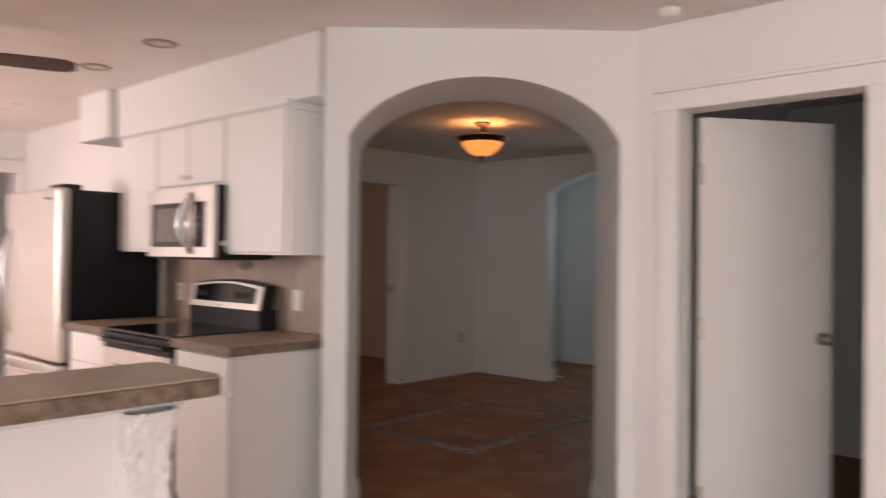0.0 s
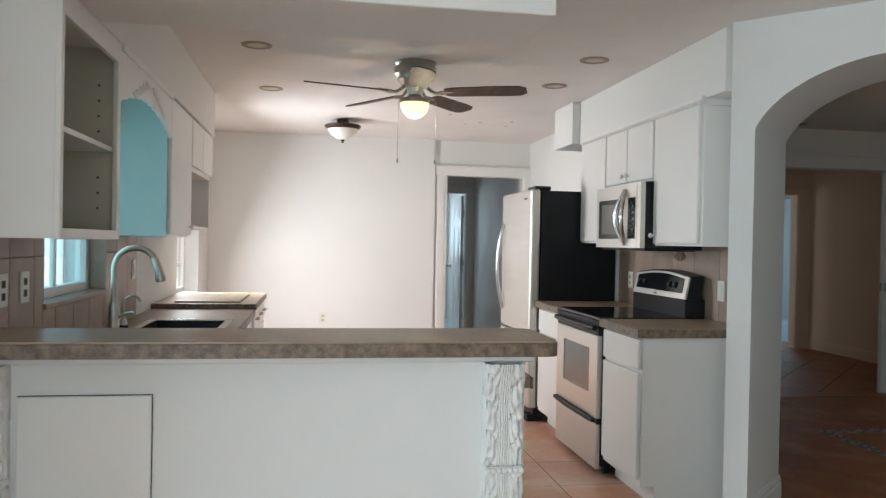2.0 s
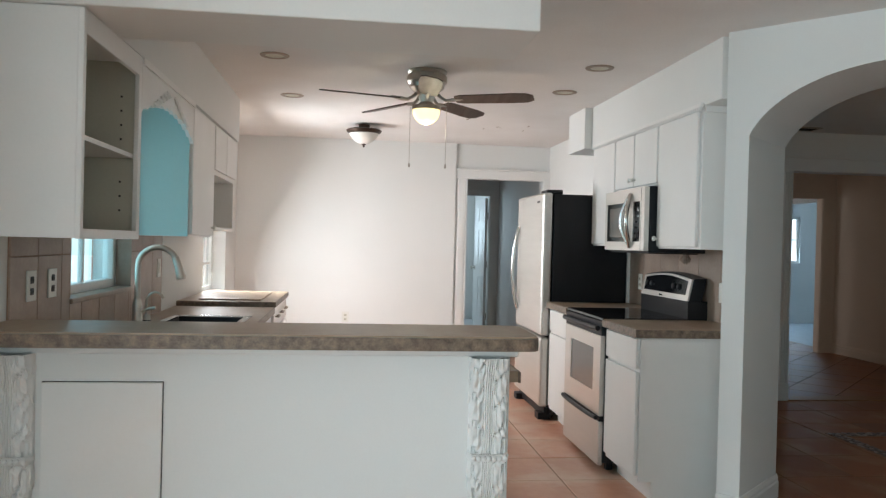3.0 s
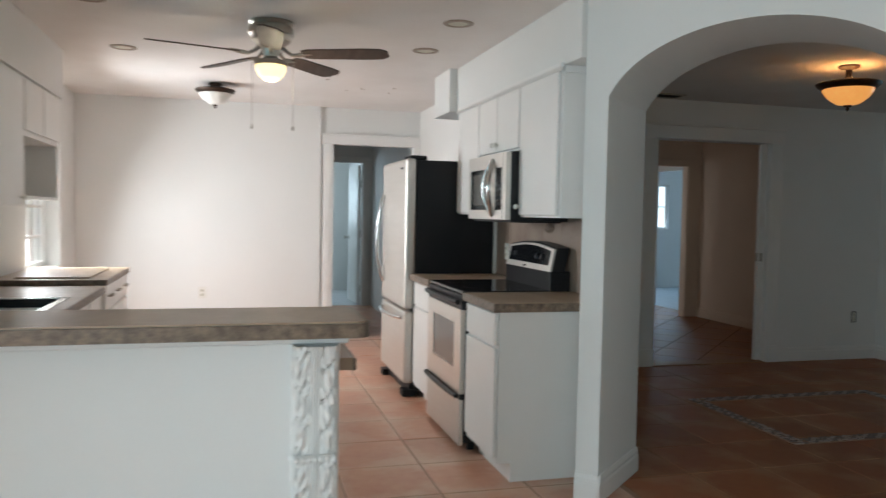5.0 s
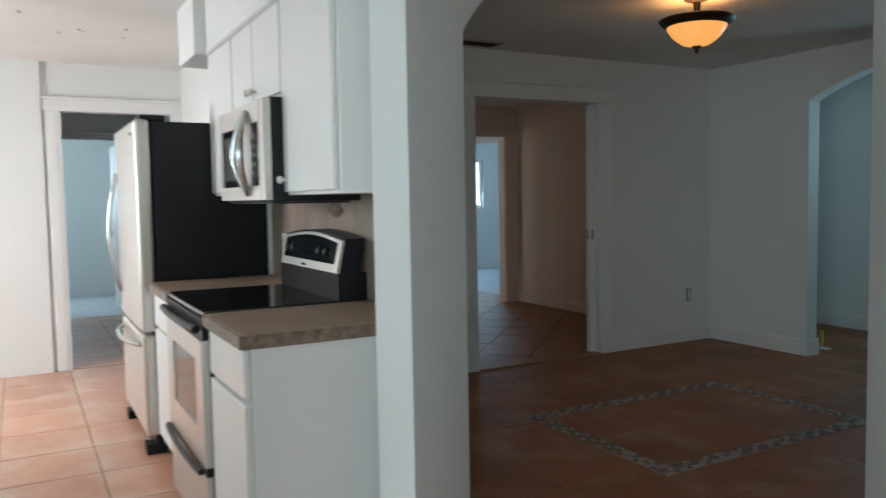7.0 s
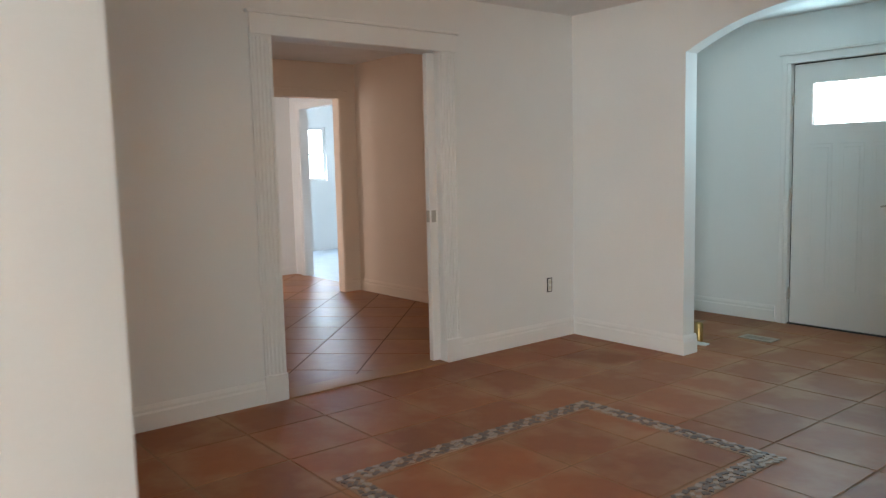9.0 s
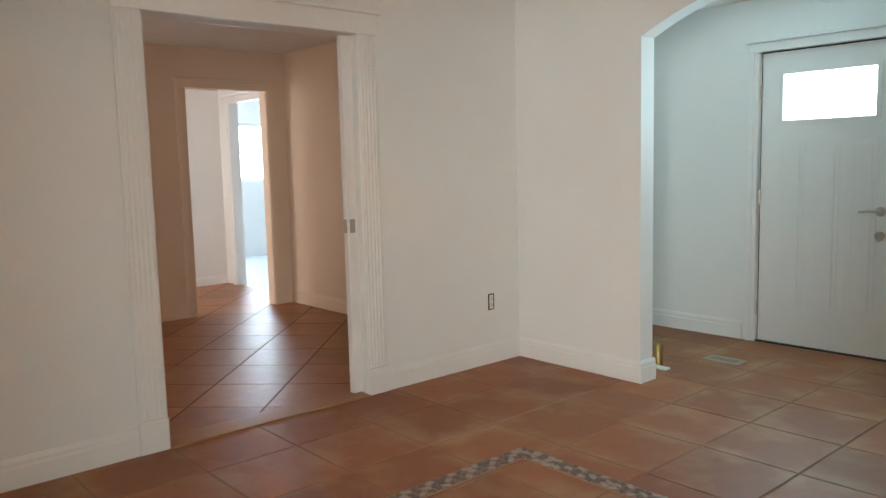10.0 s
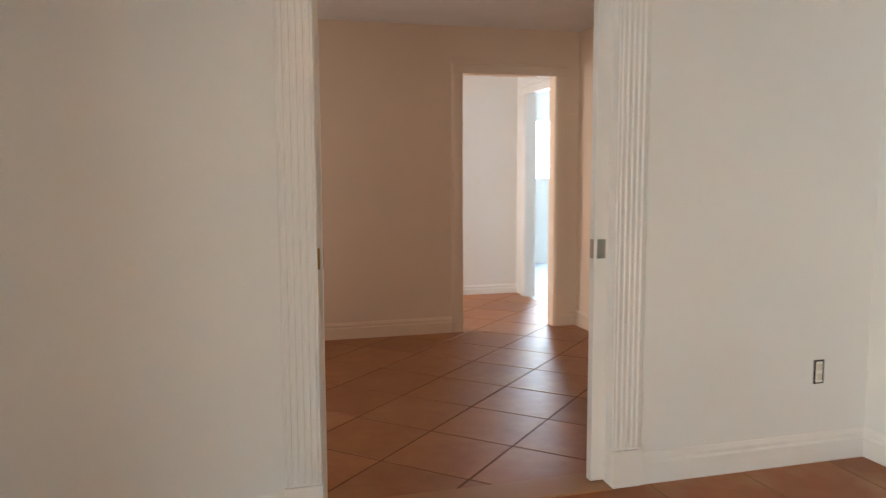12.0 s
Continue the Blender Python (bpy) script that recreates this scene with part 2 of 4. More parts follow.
def part(parent, name, mat, make, label="", smooth=False):
    """A mesh part in world coordinates under its thing; make(bm) fills it."""
    bm = bmesh.new()
    make(bm)
    at = parent.location.copy()
    if parent.parent:
        at = at + parent.parent.location
    ob = finish(name, bm, mat, at, smooth)
    ob.parent = parent
    ob.location = (0, 0, 0)
    return tagged(ob, label)


def single(name, mat, make, label, category="", kind="", base=(0, 0, 0), smooth=False, group=""):
    bm = bmesh.new()
    make(bm)
    return tagged(finish(name, bm, mat, base, smooth), label, category, group, kind)


def boxes(*bs, bevel=0.0):
    def make(bm):
        for b in bs:
            box(bm, *b, bevel=bevel)
    return make


def wall(name, x0, x1, y0, y1, z1, label, openings=(), z0=-0.05, mat=None):
    """A straight wall along its longer side, with openings (a, b, low, high) right through it."""
    along_x = abs(x1 - x0) > abs(y1 - y0)
    lo, hi = (min(x0, x1), max(x0, x1)) if along_x else (min(y0, y1), max(y0, y1))

    def make(bm):
        def piece(a, b, c, d):
            if b - a > 1e-4 and d - c > 1e-4:
                box(bm, *((a, b, y0, y1) if along_x else (x0, x1, a, b)), c, d)
        at = lo
        for a, b, c, d in sorted(openings):
            piece(at, a, z0, z1), piece(a, b, z0, c), piece(a, b, d, z1)
            at = b
        piece(at, hi, z0, z1)
    return single(name, mat or PAINT, make, label, "wall", "structure")


Z = 2.46
D43 = radians(43.0)
DX, DY = math.cos(D43), math.sin(D43)
AX, AY = -2.88, 2.97
DIAG = Matrix(((DX, 0, -DY, AX), (DY, 0, DX, AY), (0, 1, 0, 0), (0, 0, 0, 1)))  # u along the wall, w up, depth into the dining room
THICK, ENDU, SPLAY = 0.58, 1.50, 0.008
SIDE = AY + ENDU * DY   # face of the wall with the white door
PX, PW = -5.80, 0.14   # dining wall with the sliding doors
NY = 7.625   # dining wall with the flat arch


# ---- structure ----
def arch_strip(bm, m, prof, top, depth):
    """A wall in columns: prof gives (u, underside) from end to end, twice the same u at a jamb."""
    cols = []
    for u, z in prof:
        cols.append([bm.verts.new(m @ Vector(p)) for p in ((u, z, 0), (u, z, depth), (u, top, 0), (u, top, depth))])
    for (p, c), (q, d) in zip(zip(prof, cols), zip(prof[1:], cols[1:])):
        bm.faces.new((c[0], c[1], d[1], d[0]))
        if abs(p[0] - q[0]) > 1e-6:
            bm.faces.new((c[0], d[0], d[2], c[2])), bm.faces.new((c[1], c[3], d[3], d[1])), bm.faces.new((c[2], d[2], d[3], c[3]))
    for c in (cols[0], cols[-1]):
        bm.faces.new((c[0], c[1], c[3], c[2]))
    bmesh.ops.remove_doubles(bm, verts=bm.verts, dist=1e-5)


def diag_wall(bm):
    c, hw, rise, spring = 0.765, 0.68, 0.42, 1.81
    lo, hi = 0.115, 1.422
    prof = [(0, -0.05), (lo, -0.05)]
    n = 40
    for i in range(n + 1):
        u = lo + (hi - lo) * (0.5 - 0.5 * math.cos(math.pi * i / n))
        prof.append((u, spring + rise * math.sqrt(max(0, 1 - ((u - c) / hw) ** 2))))
    prof += [(hi, -0.05), (ENDU, -0.05)]
    arch_strip(bm, DIAG, prof, Z, THICK)
    back = DIAG.inverted()
    for v in bm.verts:   # the far jamb splays a little towards the dining room
        p = back @ v.co
        if p.z > THICK - 0.01 and p.x > c:
            p.x += SPLAY * min(1, (p.x - c) / (hi - c))
            v.co = DIAG @ p


single("wall_arch", PAINT, diag_wall, "white plastered thick wall with a rounded archway", "wall", "structure")
ex, ey = AX + ENDU * DX, AY + ENDU * DY
wall("wall_side", ex, 4.6, SIDE, SIDE + 0.12, Z, "white painted wall with a doorway", [(-1.56, -0.78, -0.05, 2.05)])
wall("wall_kitchen_north", -7.64, -3.19, 3.30, 3.42, Z, "white painted kitchen wall behind the stove")
wall("wall_kitchen_west", -7.74, -7.64, -0.3, 3.42, Z, "white painted far kitchen wall with a doorway", [(2.37, 3.22, -0.05, 2.08)])
wall("wall_kitchen_west_nook", -7.64, -7.605, -0.12, 2.235, Z, "white painted far kitchen wall", z0=0.0)
wall("wall_kitchen_south", -7.74, -1.0, -0.32, -0.12, Z, "white painted kitchen wall with two windows",
     [(-6.95, -5.8, 0.85, 2.15), (-3.64, -2.70, 1.06, 1.98)])
wall("wall_living_return", -1.12, -1.0, -2.6, -0.32, Z, "white painted living room wall")
wall("wall_living_south", -1.12, 4.6, -2.72, -2.6, Z, "white painted living room wall with a terrace door", [(0.5, 3.5, 0.05, 2.25)])
wall("wall_living_east", 4.5, 4.62, -2.6, SIDE + 0.1, Z, "white painted living room wall with a wide glazed opening", [(-1.5, 1.0, 0.05, 2.2)])
wall("wall_pocket", PX - PW, PX, 3.42, NY + 0.1, Z, "white painted dining room wall with sliding doors", [(5.10, 6.31, -0.05, 2.10)])
wall("wall_dining_south", PX, -3.19, 3.42, 3.46, Z, "white painted dining room wall", z0=0.0)
wall("wall_dining_east", -2.16, -2.04, 4.40, NY, Z, "white painted dining room wall")


def entry_arch(bm):
    m = Matrix(((1, 0, 0, PX), (0, 0, 1, NY), (0, 1, 0, 0), (0, 0, 0, 1)))
    lo, hi, c, hw, rise, spring = 1.0, 2.80, 1.90, 0.90, 0.22, 2.065
    r = (hw * hw + rise * rise) / (2 * rise)
    prof = [(0, -0.05), (lo, -0.05)]
    for i in range(25):
        u = lo + (hi - lo) * i / 24
        prof.append((u, spring + rise - r + math.sqrt(r * r - (u - c) ** 2)))
    prof += [(hi, -0.05), (3.64, -0.05)]
    arch_strip(bm, m, prof, Z, 0.13)


single("wall_entry_arch", PAINT, entry_arch, "white wall with a flat arched opening to the entry", "wall", "structure")
FY = 9.12
wall("wall_entry_north", -6.6, -2.04, FY, FY + 0.14, Z, "white painted entry wall around the front door", [(-4.83, -3.90, -0.05, 2.085)])
wall("wall_entry_west", -6.6, -6.5, NY, FY, Z, "white painted entry wall")
wall("wall_entry_stub", -6.5, PX - PW, NY, NY + 0.1, Z, "white painted entry wall")
wall("wall_entry_east", -2.16, -2.04, NY, FY, Z, "white painted entry wall")
# passage behind the sliding doors and the rooms past it
# passage walls carry the floor's bounced light in their peach tone
wall("wall_passage_west", -9.05, -8.95, 3.42, 7.75, Z, "passage wall with a doorway, peach partly from bounced tile light", [(6.63, 7.43, -0.05, 2.09)], mat=PEACH_BOUNCE)
wall("wall_passage_north", -8.95, PX - PW, 7.65, 7.75, Z, "passage wall, peach partly from bounced tile light", mat=PEACH_BOUNCE)
# opening added on an unseen side to admit the passage fill lamp
wall("wall_passage_south", -8.95, PX - PW, 4.0, 4.1, Z, "passage wall with an added unseen window, peach partly from bounced light", [(-8.3, -6.7, 0.8, 2.1)], mat=PEACH_BOUNCE)
wall("wall_landing_west", -10.8, -10.7, 4.0, 7.88, Z, "white painted landing wall")
wall("wall_landing_north", -10.7, -9.05, 7.78, 7.88, Z, "white painted landing wall with a doorway", [(-10.42, -9.57, -0.05, 2.09)])
wall("wall_landing_south", -10.7, -9.05, 4.0, 4.1, Z, "white painted landing wall with a window", [(-10.5, -9.3, 0.9, 2.1)])
wall("wall_far_room_west", -13.1, -13.0, 7.78, 10.6, Z, "pale far room wall with a window", [(8.5, 9.64, 1.15, 2.03)])
wall("wall_far_room_south", -13.0, -10.7, 7.78, 7.88, Z, "pale far room wall")
wall("wall_far_room_north", -13.0, -8.6, 10.5, 10.6, Z, "pale far room wall")
wall("wall_far_room_east", -8.7, -8.6, 7.9, 10.5, Z, "pale far room wall")
wall("wall_hall_west", -10.80, -10.70, 1.4, 3.42, Z, "white painted hall wall with a doorway", [(2.38, 3.18, -0.05, 2.09)])
wall("wall_hall_south", -13.0, -7.74, 1.3, 1.4, Z, "white painted hall wall")
wall("wall_hall_north", -13.0, -7.74, 3.32, 3.42, Z, "white painted hall wall")
wall("wall_bath_west", -13.1, -13.0, 1.3, 3.42, Z, "pale bathroom wall")
# dark room behind the white door
wall("wall_closet_west", -2.0, -1.9, SIDE + 0.12, 6.6, Z, "white painted wall of the dark room")
wall("wall_closet_east", 0.3, 0.4, SIDE + 0.12, 6.6, Z, "white painted wall of the dark room")
wall("wall_closet_north", -1.9, 0.3, 6.5, 6.6, Z, "white painted wall of the dark room")

single("ceiling", CEIL, boxes((-13.1, -1.0, -0.32, 4.0, Z, Z + 0.1), (-1.0, 4.7, -2.8, 4.0, Z, Z + 0.1), (-13.1, 0.5, 4.0, 10.7, Z, Z + 0.1)), "white knock-down textured ceiling", "ceiling", "structure")
single("soffit_bar", PAINT, boxes((-2.30, -1.86, -0.12, 1.75, 2.12, Z), bevel=0.006), "white boxed beam above the bar counter", "soffit", "structure")
single("soffit_south", PAINT, boxes((-5.45, -2.30, -0.12, 0.20, 2.12, Z)), "white soffit above the wall cabinets", "soffit", "structure")
single("soffit_north", PAINT, boxes((-5.10, -2.95, 2.975, 3.30, 2.14, Z), (-5.55, -5.10, 2.915, 3.30, 2.135, Z), bevel=0.004), "white soffit above the stove cabinets", "soffit", "structure")

# ---- trim, doors and windows ----
def base_run(name, pts, face, h=0.135, label="white painted moulded baseboard", mat=None):
    """Baseboard with a stepped top along straight runs (x0, y0, x1, y1); face: which way it stands off the wall."""
    def make(bm):
        for (x0, y0, x1, y1), (nx, ny) in zip(pts, face):
            d = Vector((x1 - x0, y1 - y0, 0))
            L = d.length
            d.normalize()
            m = Matrix(((nx, 0, d.x, x0), (ny, 0, d.y, y0), (0, 1, 0, 0), (0, 0, 0, 1)))
            prism(bm, [(0, 0), (0.017, 0), (0.017, h - 0.045), (0.012, h - 0.035), (0.013, h - 0.02), (0.006, h), (0, h)], m, L)
    return single(name, mat or TRIM, make, label, "baseboard", "structure")


base_run("baseboard_dining", [(PX, 3.46, PX, 4.965), (PX, 6.445, PX, NY), (PX, NY, -4.80, NY), (PX, 3.46, -3.3, 3.46)], [(1, 0), (1, 0), (0, -1), (0, 1)])
base_run("baseboard_entry_arch", [(-4.80, NY - 0.017, -4.80, NY + 0.147), (-4.817, NY + 0.13, PX, NY + 0.13)], [(1, 0), (0, 1)])
base_run("baseboard_entry", [(-6.5, FY, -4.93, FY)], [(0, -1)])
base_run("baseboard_passage", [(-8.95, 4.1, -8.95, 6.54), (-8.95, 7.52, -8.95, 7.65), (-8.95, 7.65, PX - PW, 7.65), (PX - PW, 4.1, PX - PW, 4.93)], [(1, 0), (1, 0), (0, -1), (-1, 0)], 0.13, "moulded baseboard, peach partly from bounced tile light", PEACH_BOUNCE)
base_run("baseboard_landing", [(-10.7, 4.1, -10.7, 7.78)], [(1, 0)], 0.1)
n1, t1 = (-DY, DX), (DX, DY)
lj, rj = 0.115, 1.422


def at_diag(u, v):
    return AX + u * DX - v * DY, AY + u * DY + v * DX


base_run("baseboard_arch", [(*at_diag(lj, -0.017), *at_diag(lj, THICK)), (*at_diag(rj, -0.017), *at_diag(rj + SPLAY, THICK)), (*at_diag(0.0, 0), *at_diag(lj + 0.017, 0)), (*at_diag(rj - 0.017, 0), *at_diag(ENDU, 0))],
         [t1, (-DX, -DY), (DY, -DX), (DY, -DX)], 0.13)


def casing(name, axis, at, side, a, b, top, w=0.11, fluted=False, blocks=False, label="white painted door casing", mat=None):
    """Door casing round an opening a..b on the plane axis=at, standing off towards side (+1 or -1)."""
    th = 0.022 * side

    def put(bm, u0, u1, z0, z1, t):
        if axis == "x":
            box(bm, at, at + t, u0, u1, z0, z1, 0.003, 1)
        else:
            box(bm, u0, u1, at, at + t, z0, z1, 0.003, 1)

    def make(bm):
        for u0, u1 in ((a - w, a), (b, b + w)):
            if fluted:
                put(bm, u0, u1, 0.16, top, th * 0.7)
                put(bm, u0 - 0.004, u1 + 0.004, 0, 0.16, th * 1.2)
                for i in range(5):
                    c = u0 + w * (0.14 + 0.18 * i)
                    put(bm, c - 0.007, c + 0.007, 0.17, top - 0.01, th)
            else:
                put(bm, u0, u1, 0, top, th)
                put(bm, u0 + 0.012, u1 - 0.03, 0, top, th * 1.3)
        put(bm, a - w - (0.02 if blocks else 0), b + w + (0.02 if blocks else 0), top, top + w * 0.85, th * 1.1)
        put(bm, a - w - 0.02, b + w + 0.02, top + w * 0.85, top + w * 0.85 + 0.018, th * 1.8)
    return single(name, mat or TRIM, make, label, "trim", "structure")


casing("trim_pocket", "x", PX, 1, 5.10, 6.31, 2.10, 0.135, fluted=True, label="white fluted casing around the sliding doors")
casing("trim_passage_side", "x", PX - PW, -1, 5.10, 6.31, 2.10, 0.09)
casing("trim_passage_door", "x", -8.95, 1, 6.63, 7.43, 2.09, 0.09, label="door casing, peach partly from bounced tile light", mat=PEACH_BOUNCE)
casing("trim_kitchen_hall", "x", -7.64, 1, 2.37, 3.22, 2.08, 0.11, blocks=True, label="white casing with corner blocks around the hall doorway")
casing("trim_white_door", "y", SIDE, -1, -1.56, -0.78, 2.05, 0.10, blocks=True)
casing("trim_landing_door", "y", 7.78, -1, -10.42, -9.57, 2.09, 0.09)
casing("trim_hall_door", "x", -10.70, 1, 2.38, 3.18, 2.09, 0.08)
casing("trim_front_door", "y", FY, -1, -4.83, -3.90, 2.085, 0.075)


def knob(bm, x, y, z, nx, ny, r=0.015):
    m = Vector((nx, ny, 0)).to_track_quat("Z", "Y").to_matrix().to_4x4()
    lathe(bm, [(0.007, 0), (0.006, 0.012), (r, 0.018), (r * 1.05, 0.026), (r * 0.7, 0.033), (0, 0.034)], x, y, z, 14, m)


def pocket_door(name, y0, y1, catch_y):
    d = thing(name, (PX - PW / 2, (y0 + y1) / 2, 0), "white sliding pocket door pushed back into the wall", "door", "sliding doors")
    part(d, "panel", TRIM, boxes((PX - 0.092, PX - 0.05, y0, y1, 0.012, 2.095), bevel=0.003))
    s = 1 if catch_y > y0 + 0.05 else -1
    part(d, "catch", BRASS if s > 0 else NICKEL, lambda bm: [box(bm, PX - 0.05, PX - 0.046, catch_y - s * 0.05, catch_y - s * 0.012, 0.97, 1.05, 0.002, 1),
                                    box(bm, PX - 0.087, PX - 0.055, catch_y - 0.002, catch_y + 0.002, 0.97, 1.05)], "metal edge pull")


pocket_door("pocket_door", 5.04, 5.128, 5.128)
pocket_door("pocket_door", 6.245, 6.34, 6.245)


def panel_door(name, base, m, w, h, label, pan, handle_u, mat, lever=False, group="", lite=None, hinges=True):
    """Door leaf in its own axes (u across from the hinge, depth, z), moved by m; pan: raised panels (u0, u1, z0, z1)."""
    d = thing(name, (0, 0, 0), label, "door", group)
    d.matrix_world = m

    def leaf(bm):
        if lite:
            a, b, c, e = lite
            for r in ((0, a, 0.01, h), (b, w, 0.01, h), (a, b, 0.01, c), (a, b, e, h)):
                box(bm, r[0], r[1], 0, 0.04, r[2], r[3])
        else:
            box(bm, 0, w, 0, 0.04, 0.01, h, 0.003, 1)
        for a, b, c, e in pan:
            for s in (-1, 1):
                f = -0.004 if s < 0 else 0.04
                box(bm, a, b, f, f + 0.004, c, e, 0.003, 1)
                box(bm, a + 0.03, b - 0.03, f - 0.003, f + 0.007, c + 0.03, e - 0.03, 0.003, 1)

    def free(nm, mt, fn, lb="", sm=False):
        bm = bmesh.new()
        fn(bm)
        ob = finish(nm, bm, mt, (0, 0, 0), sm)
        ob.parent = d
        return tagged(ob, lb)
    free("leaf", mat, leaf)
    if lite:
        a, b, c, e = lite
        free("pane", PANE, boxes((a, b, 0.017, 0.023, c, e))).visible_shadow = False
        free("caming", NICKEL, boxes(*[(u - 0.002, u + 0.002, 0.012, 0.017, c, e) for u in (a + 0.06, (a + b) / 2 - 0.025, (a + b) / 2, (a + b) / 2 + 0.025, b - 0.06)], (a, b, 0.012, 0.017, c + 0.048, c + 0.052)), "thin lead strips in the glass")
        free("lite_frame", TRIM, boxes((a - 0.03, b + 0.03, -0.008, 0, c - 0.03, c), (a - 0.03, b + 0.03, -0.008, 0, e, e + 0.03), (a - 0.03, a, -0.008, 0, c, e), (b, b + 0.03, -0.008, 0, c, e)))

    def hand(bm):
        for s, f in ((-1, 0), (1, 0.04)):
            mm = Vector((0, s, 0)).to_track_quat("Z", "Y").to_matrix().to_4x4()
            lathe(bm, [(0.032, 0), (0.032, 0.008), (0.012, 0.012), (0.011, 0.04)] + ([(0, 0.045)] if lever else [(0.026, 0.05), (0.028, 0.062), (0.018, 0.074), (0, 0.076)]), handle_u, f, 0.98, 16, mm)
            if lever:
                tube(bm, [(handle_u, f + s * 0.04, 0.98), (handle_u - 0.06, f + s * 0.045, 0.985), (handle_u - 0.12, f + s * 0.045, 0.975)], [0.010, 0.009, 0.007])
                lathe(bm, [(0.03, 0), (0.03, 0.012), (0, 0.014)], handle_u, f, 0.82, 16, mm)
    free("handle", NICKEL, hand, "brushed metal handle", True)
    if hinges:
        free("hinge", NICKEL, lambda bm: [tube(bm, [(-0.006, -0.006, z - 0.05), (-0.006, -0.006, z + 0.05)], 0.009, 8) for z in (0.25, h / 2 + 0.02, h - 0.27)], "metal hinges", True)
    return d


def turned(x, y, z, deg):
    return pose(x, y, z, 0, 0, deg)


panel_door("white_door", None, turned(-1.505, SIDE + 0.118, 0, 55), 0.71, 2.03, "flat white painted door standing half open", [], 0.65, TRIM)
SIX = [(0.10, 0.34, 0.22, 0.86), (0.42, 0.66, 0.22, 0.86), (0.10, 0.34, 1.0, 1.6), (0.42, 0.66, 1.0, 1.6), (0.10, 0.34, 1.7, 1.92), (0.42, 0.66, 1.7, 1.92)]
panel_door("hall_door", None, turned(-10.79, 3.17, 0, 182), 0.76, 2.06, "white six-panel hall door standing open", SIX, 0.70, TRIM)
panel_door("front_door", None, turned(-4.82, FY + 0.02, 0, 0), 0.91, 2.075, "white craftsman front door with a small glazed light", [(0.13, 0.31, 0.28, 1.45), (0.365, 0.545, 0.28, 1.45), (0.60, 0.78, 0.28, 1.45)], 0.81, TRIM, True, "", (0.15, 0.76, 1.60, 1.92))
single("front_door_gap", GAP, boxes((-4.83, -3.90, FY + 0.03, FY + 0.05, 2.074, 2.085), (-4.83, -4.821, FY + 0.03, FY + 0.05, 0, 2.074), (-4.83, -3.90, FY + 0.0, FY + 0.06, -0.002, 0.009)), "dark gap around the front door", "trim", "structure")
single("threshold", TILED, boxes((PX - PW - 0.01, PX + 0.03, 5.10, 6.31, -0.01, 0.008), bevel=0.004), "worn tile threshold under the sliding doors", "threshold", "structure")


def window_unit(name, x0, x1, y, z0, z1, bars, label, along="x", back=DAY):
    """A framed window with bars in a wall along x (or y)."""
    w = thing(name, ((x0 + x1) / 2, y, z0) if along == "x" else (y, (x0 + x1) / 2, z0), label, "window", kind="structure")

    def bb(bm, a, b, d0, d1, c, e):
        box(bm, *((a, b, y + d0, y + d1) if along == "x" else (y + d0, y + d1, a, b)), c, e, 0.003, 1)

    def fr(bm):
        t = 0.045
        for r in ((x0, x0 + t, z0, z1), (x1 - t, x1, z0, z1), (x0 + t, x1 - t, z0, z0 + t), (x0 + t, x1 - t, z1 - t, z1)):
            bb(bm, r[0], r[1], -0.03, 0.03, r[2], r[3])
        for i in range(1, bars[0]):
            c = x0 + (x1 - x0) * i / bars[0]
            bb(bm, c - 0.012, c + 0.012, -0.015, 0.015, z0 + t, z1 - t)
        for i in range(1, bars[1]):
            c = z0 + (z1 - z0) * i / bars[1]
            bb(bm, x0 + t, x1 - t, -0.013, 0.013, c - 0.012, c + 0.012)
    part(w, "frame", TRIM, fr)
    part(w, "pane", PANE, lambda bm: bb(bm, x0 + 0.03, x1 - 0.03, -0.003, 0.003, z0 + 0.03, z1 - 0.03)).visible_shadow = False
    return w


window_unit("window_1", -3.64, -2.70, -0.225, 1.075, 1.98, (2, 1), "white sliding window above the sink")
window_unit("window_2", -6.95, -5.8, -0.275, 0.85, 2.15, (5, 5), "bright white barred window in the kitchen nook")
window_unit("window_3", 8.5, 9.64, -13.06, 1.15, 2.03, (2, 2), "bright white window of the far room", "y")
window_unit("window_4", -1.5, 1.0, 4.56, 0.05, 2.2, (2, 1), "white framed glazed living room door", "y")
window_unit("window_5", 0.5, 3.5, -2.66, 0.05, 2.25, (2, 1), "white framed glazed terrace door")
# invented window, out of view, framing the passage fill lamp
window_unit("added_window", -8.3, -6.7, 4.05, 0.8, 2.1, (2, 1), "white passage window, added out of view to carry fill light")
window_unit("window_6", -10.5, -9.3, 4.05, 0.9, 2.1, (2, 1), "white landing window")
single("window_reveal", SPLASH, boxes((-3.6395, -3.632, -0.19, -0.11, 1.078, 1.40), (-2.708, -2.7005, -0.19, -0.11, 1.078, 1.40)), "brown tiled sides of the sink window recess", "window recess", "structure")
single("window_sill", SPLASH, boxes((-3.64, -2.70, -0.195, -0.098, 1.052, 1.077), bevel=0.006), "tan tiled sill of the sink window", "window sill", "structure")
# added glowing sheet: teal daylight outside is put into its emission
single("backdrop", DAYBLUE, boxes((-5.2, -1.2, -1.62, -1.6, 0.2, 3.0)), "glowing teal backdrop standing in for daylight at the sink window", "backdrop", "structure")
single("backdrop_entry", DAY, boxes((-6.5, -2.5, 10.6, 10.62, -0.25, 3.5)), "bright hazy daylight beyond the front door", "backdrop", "structure")
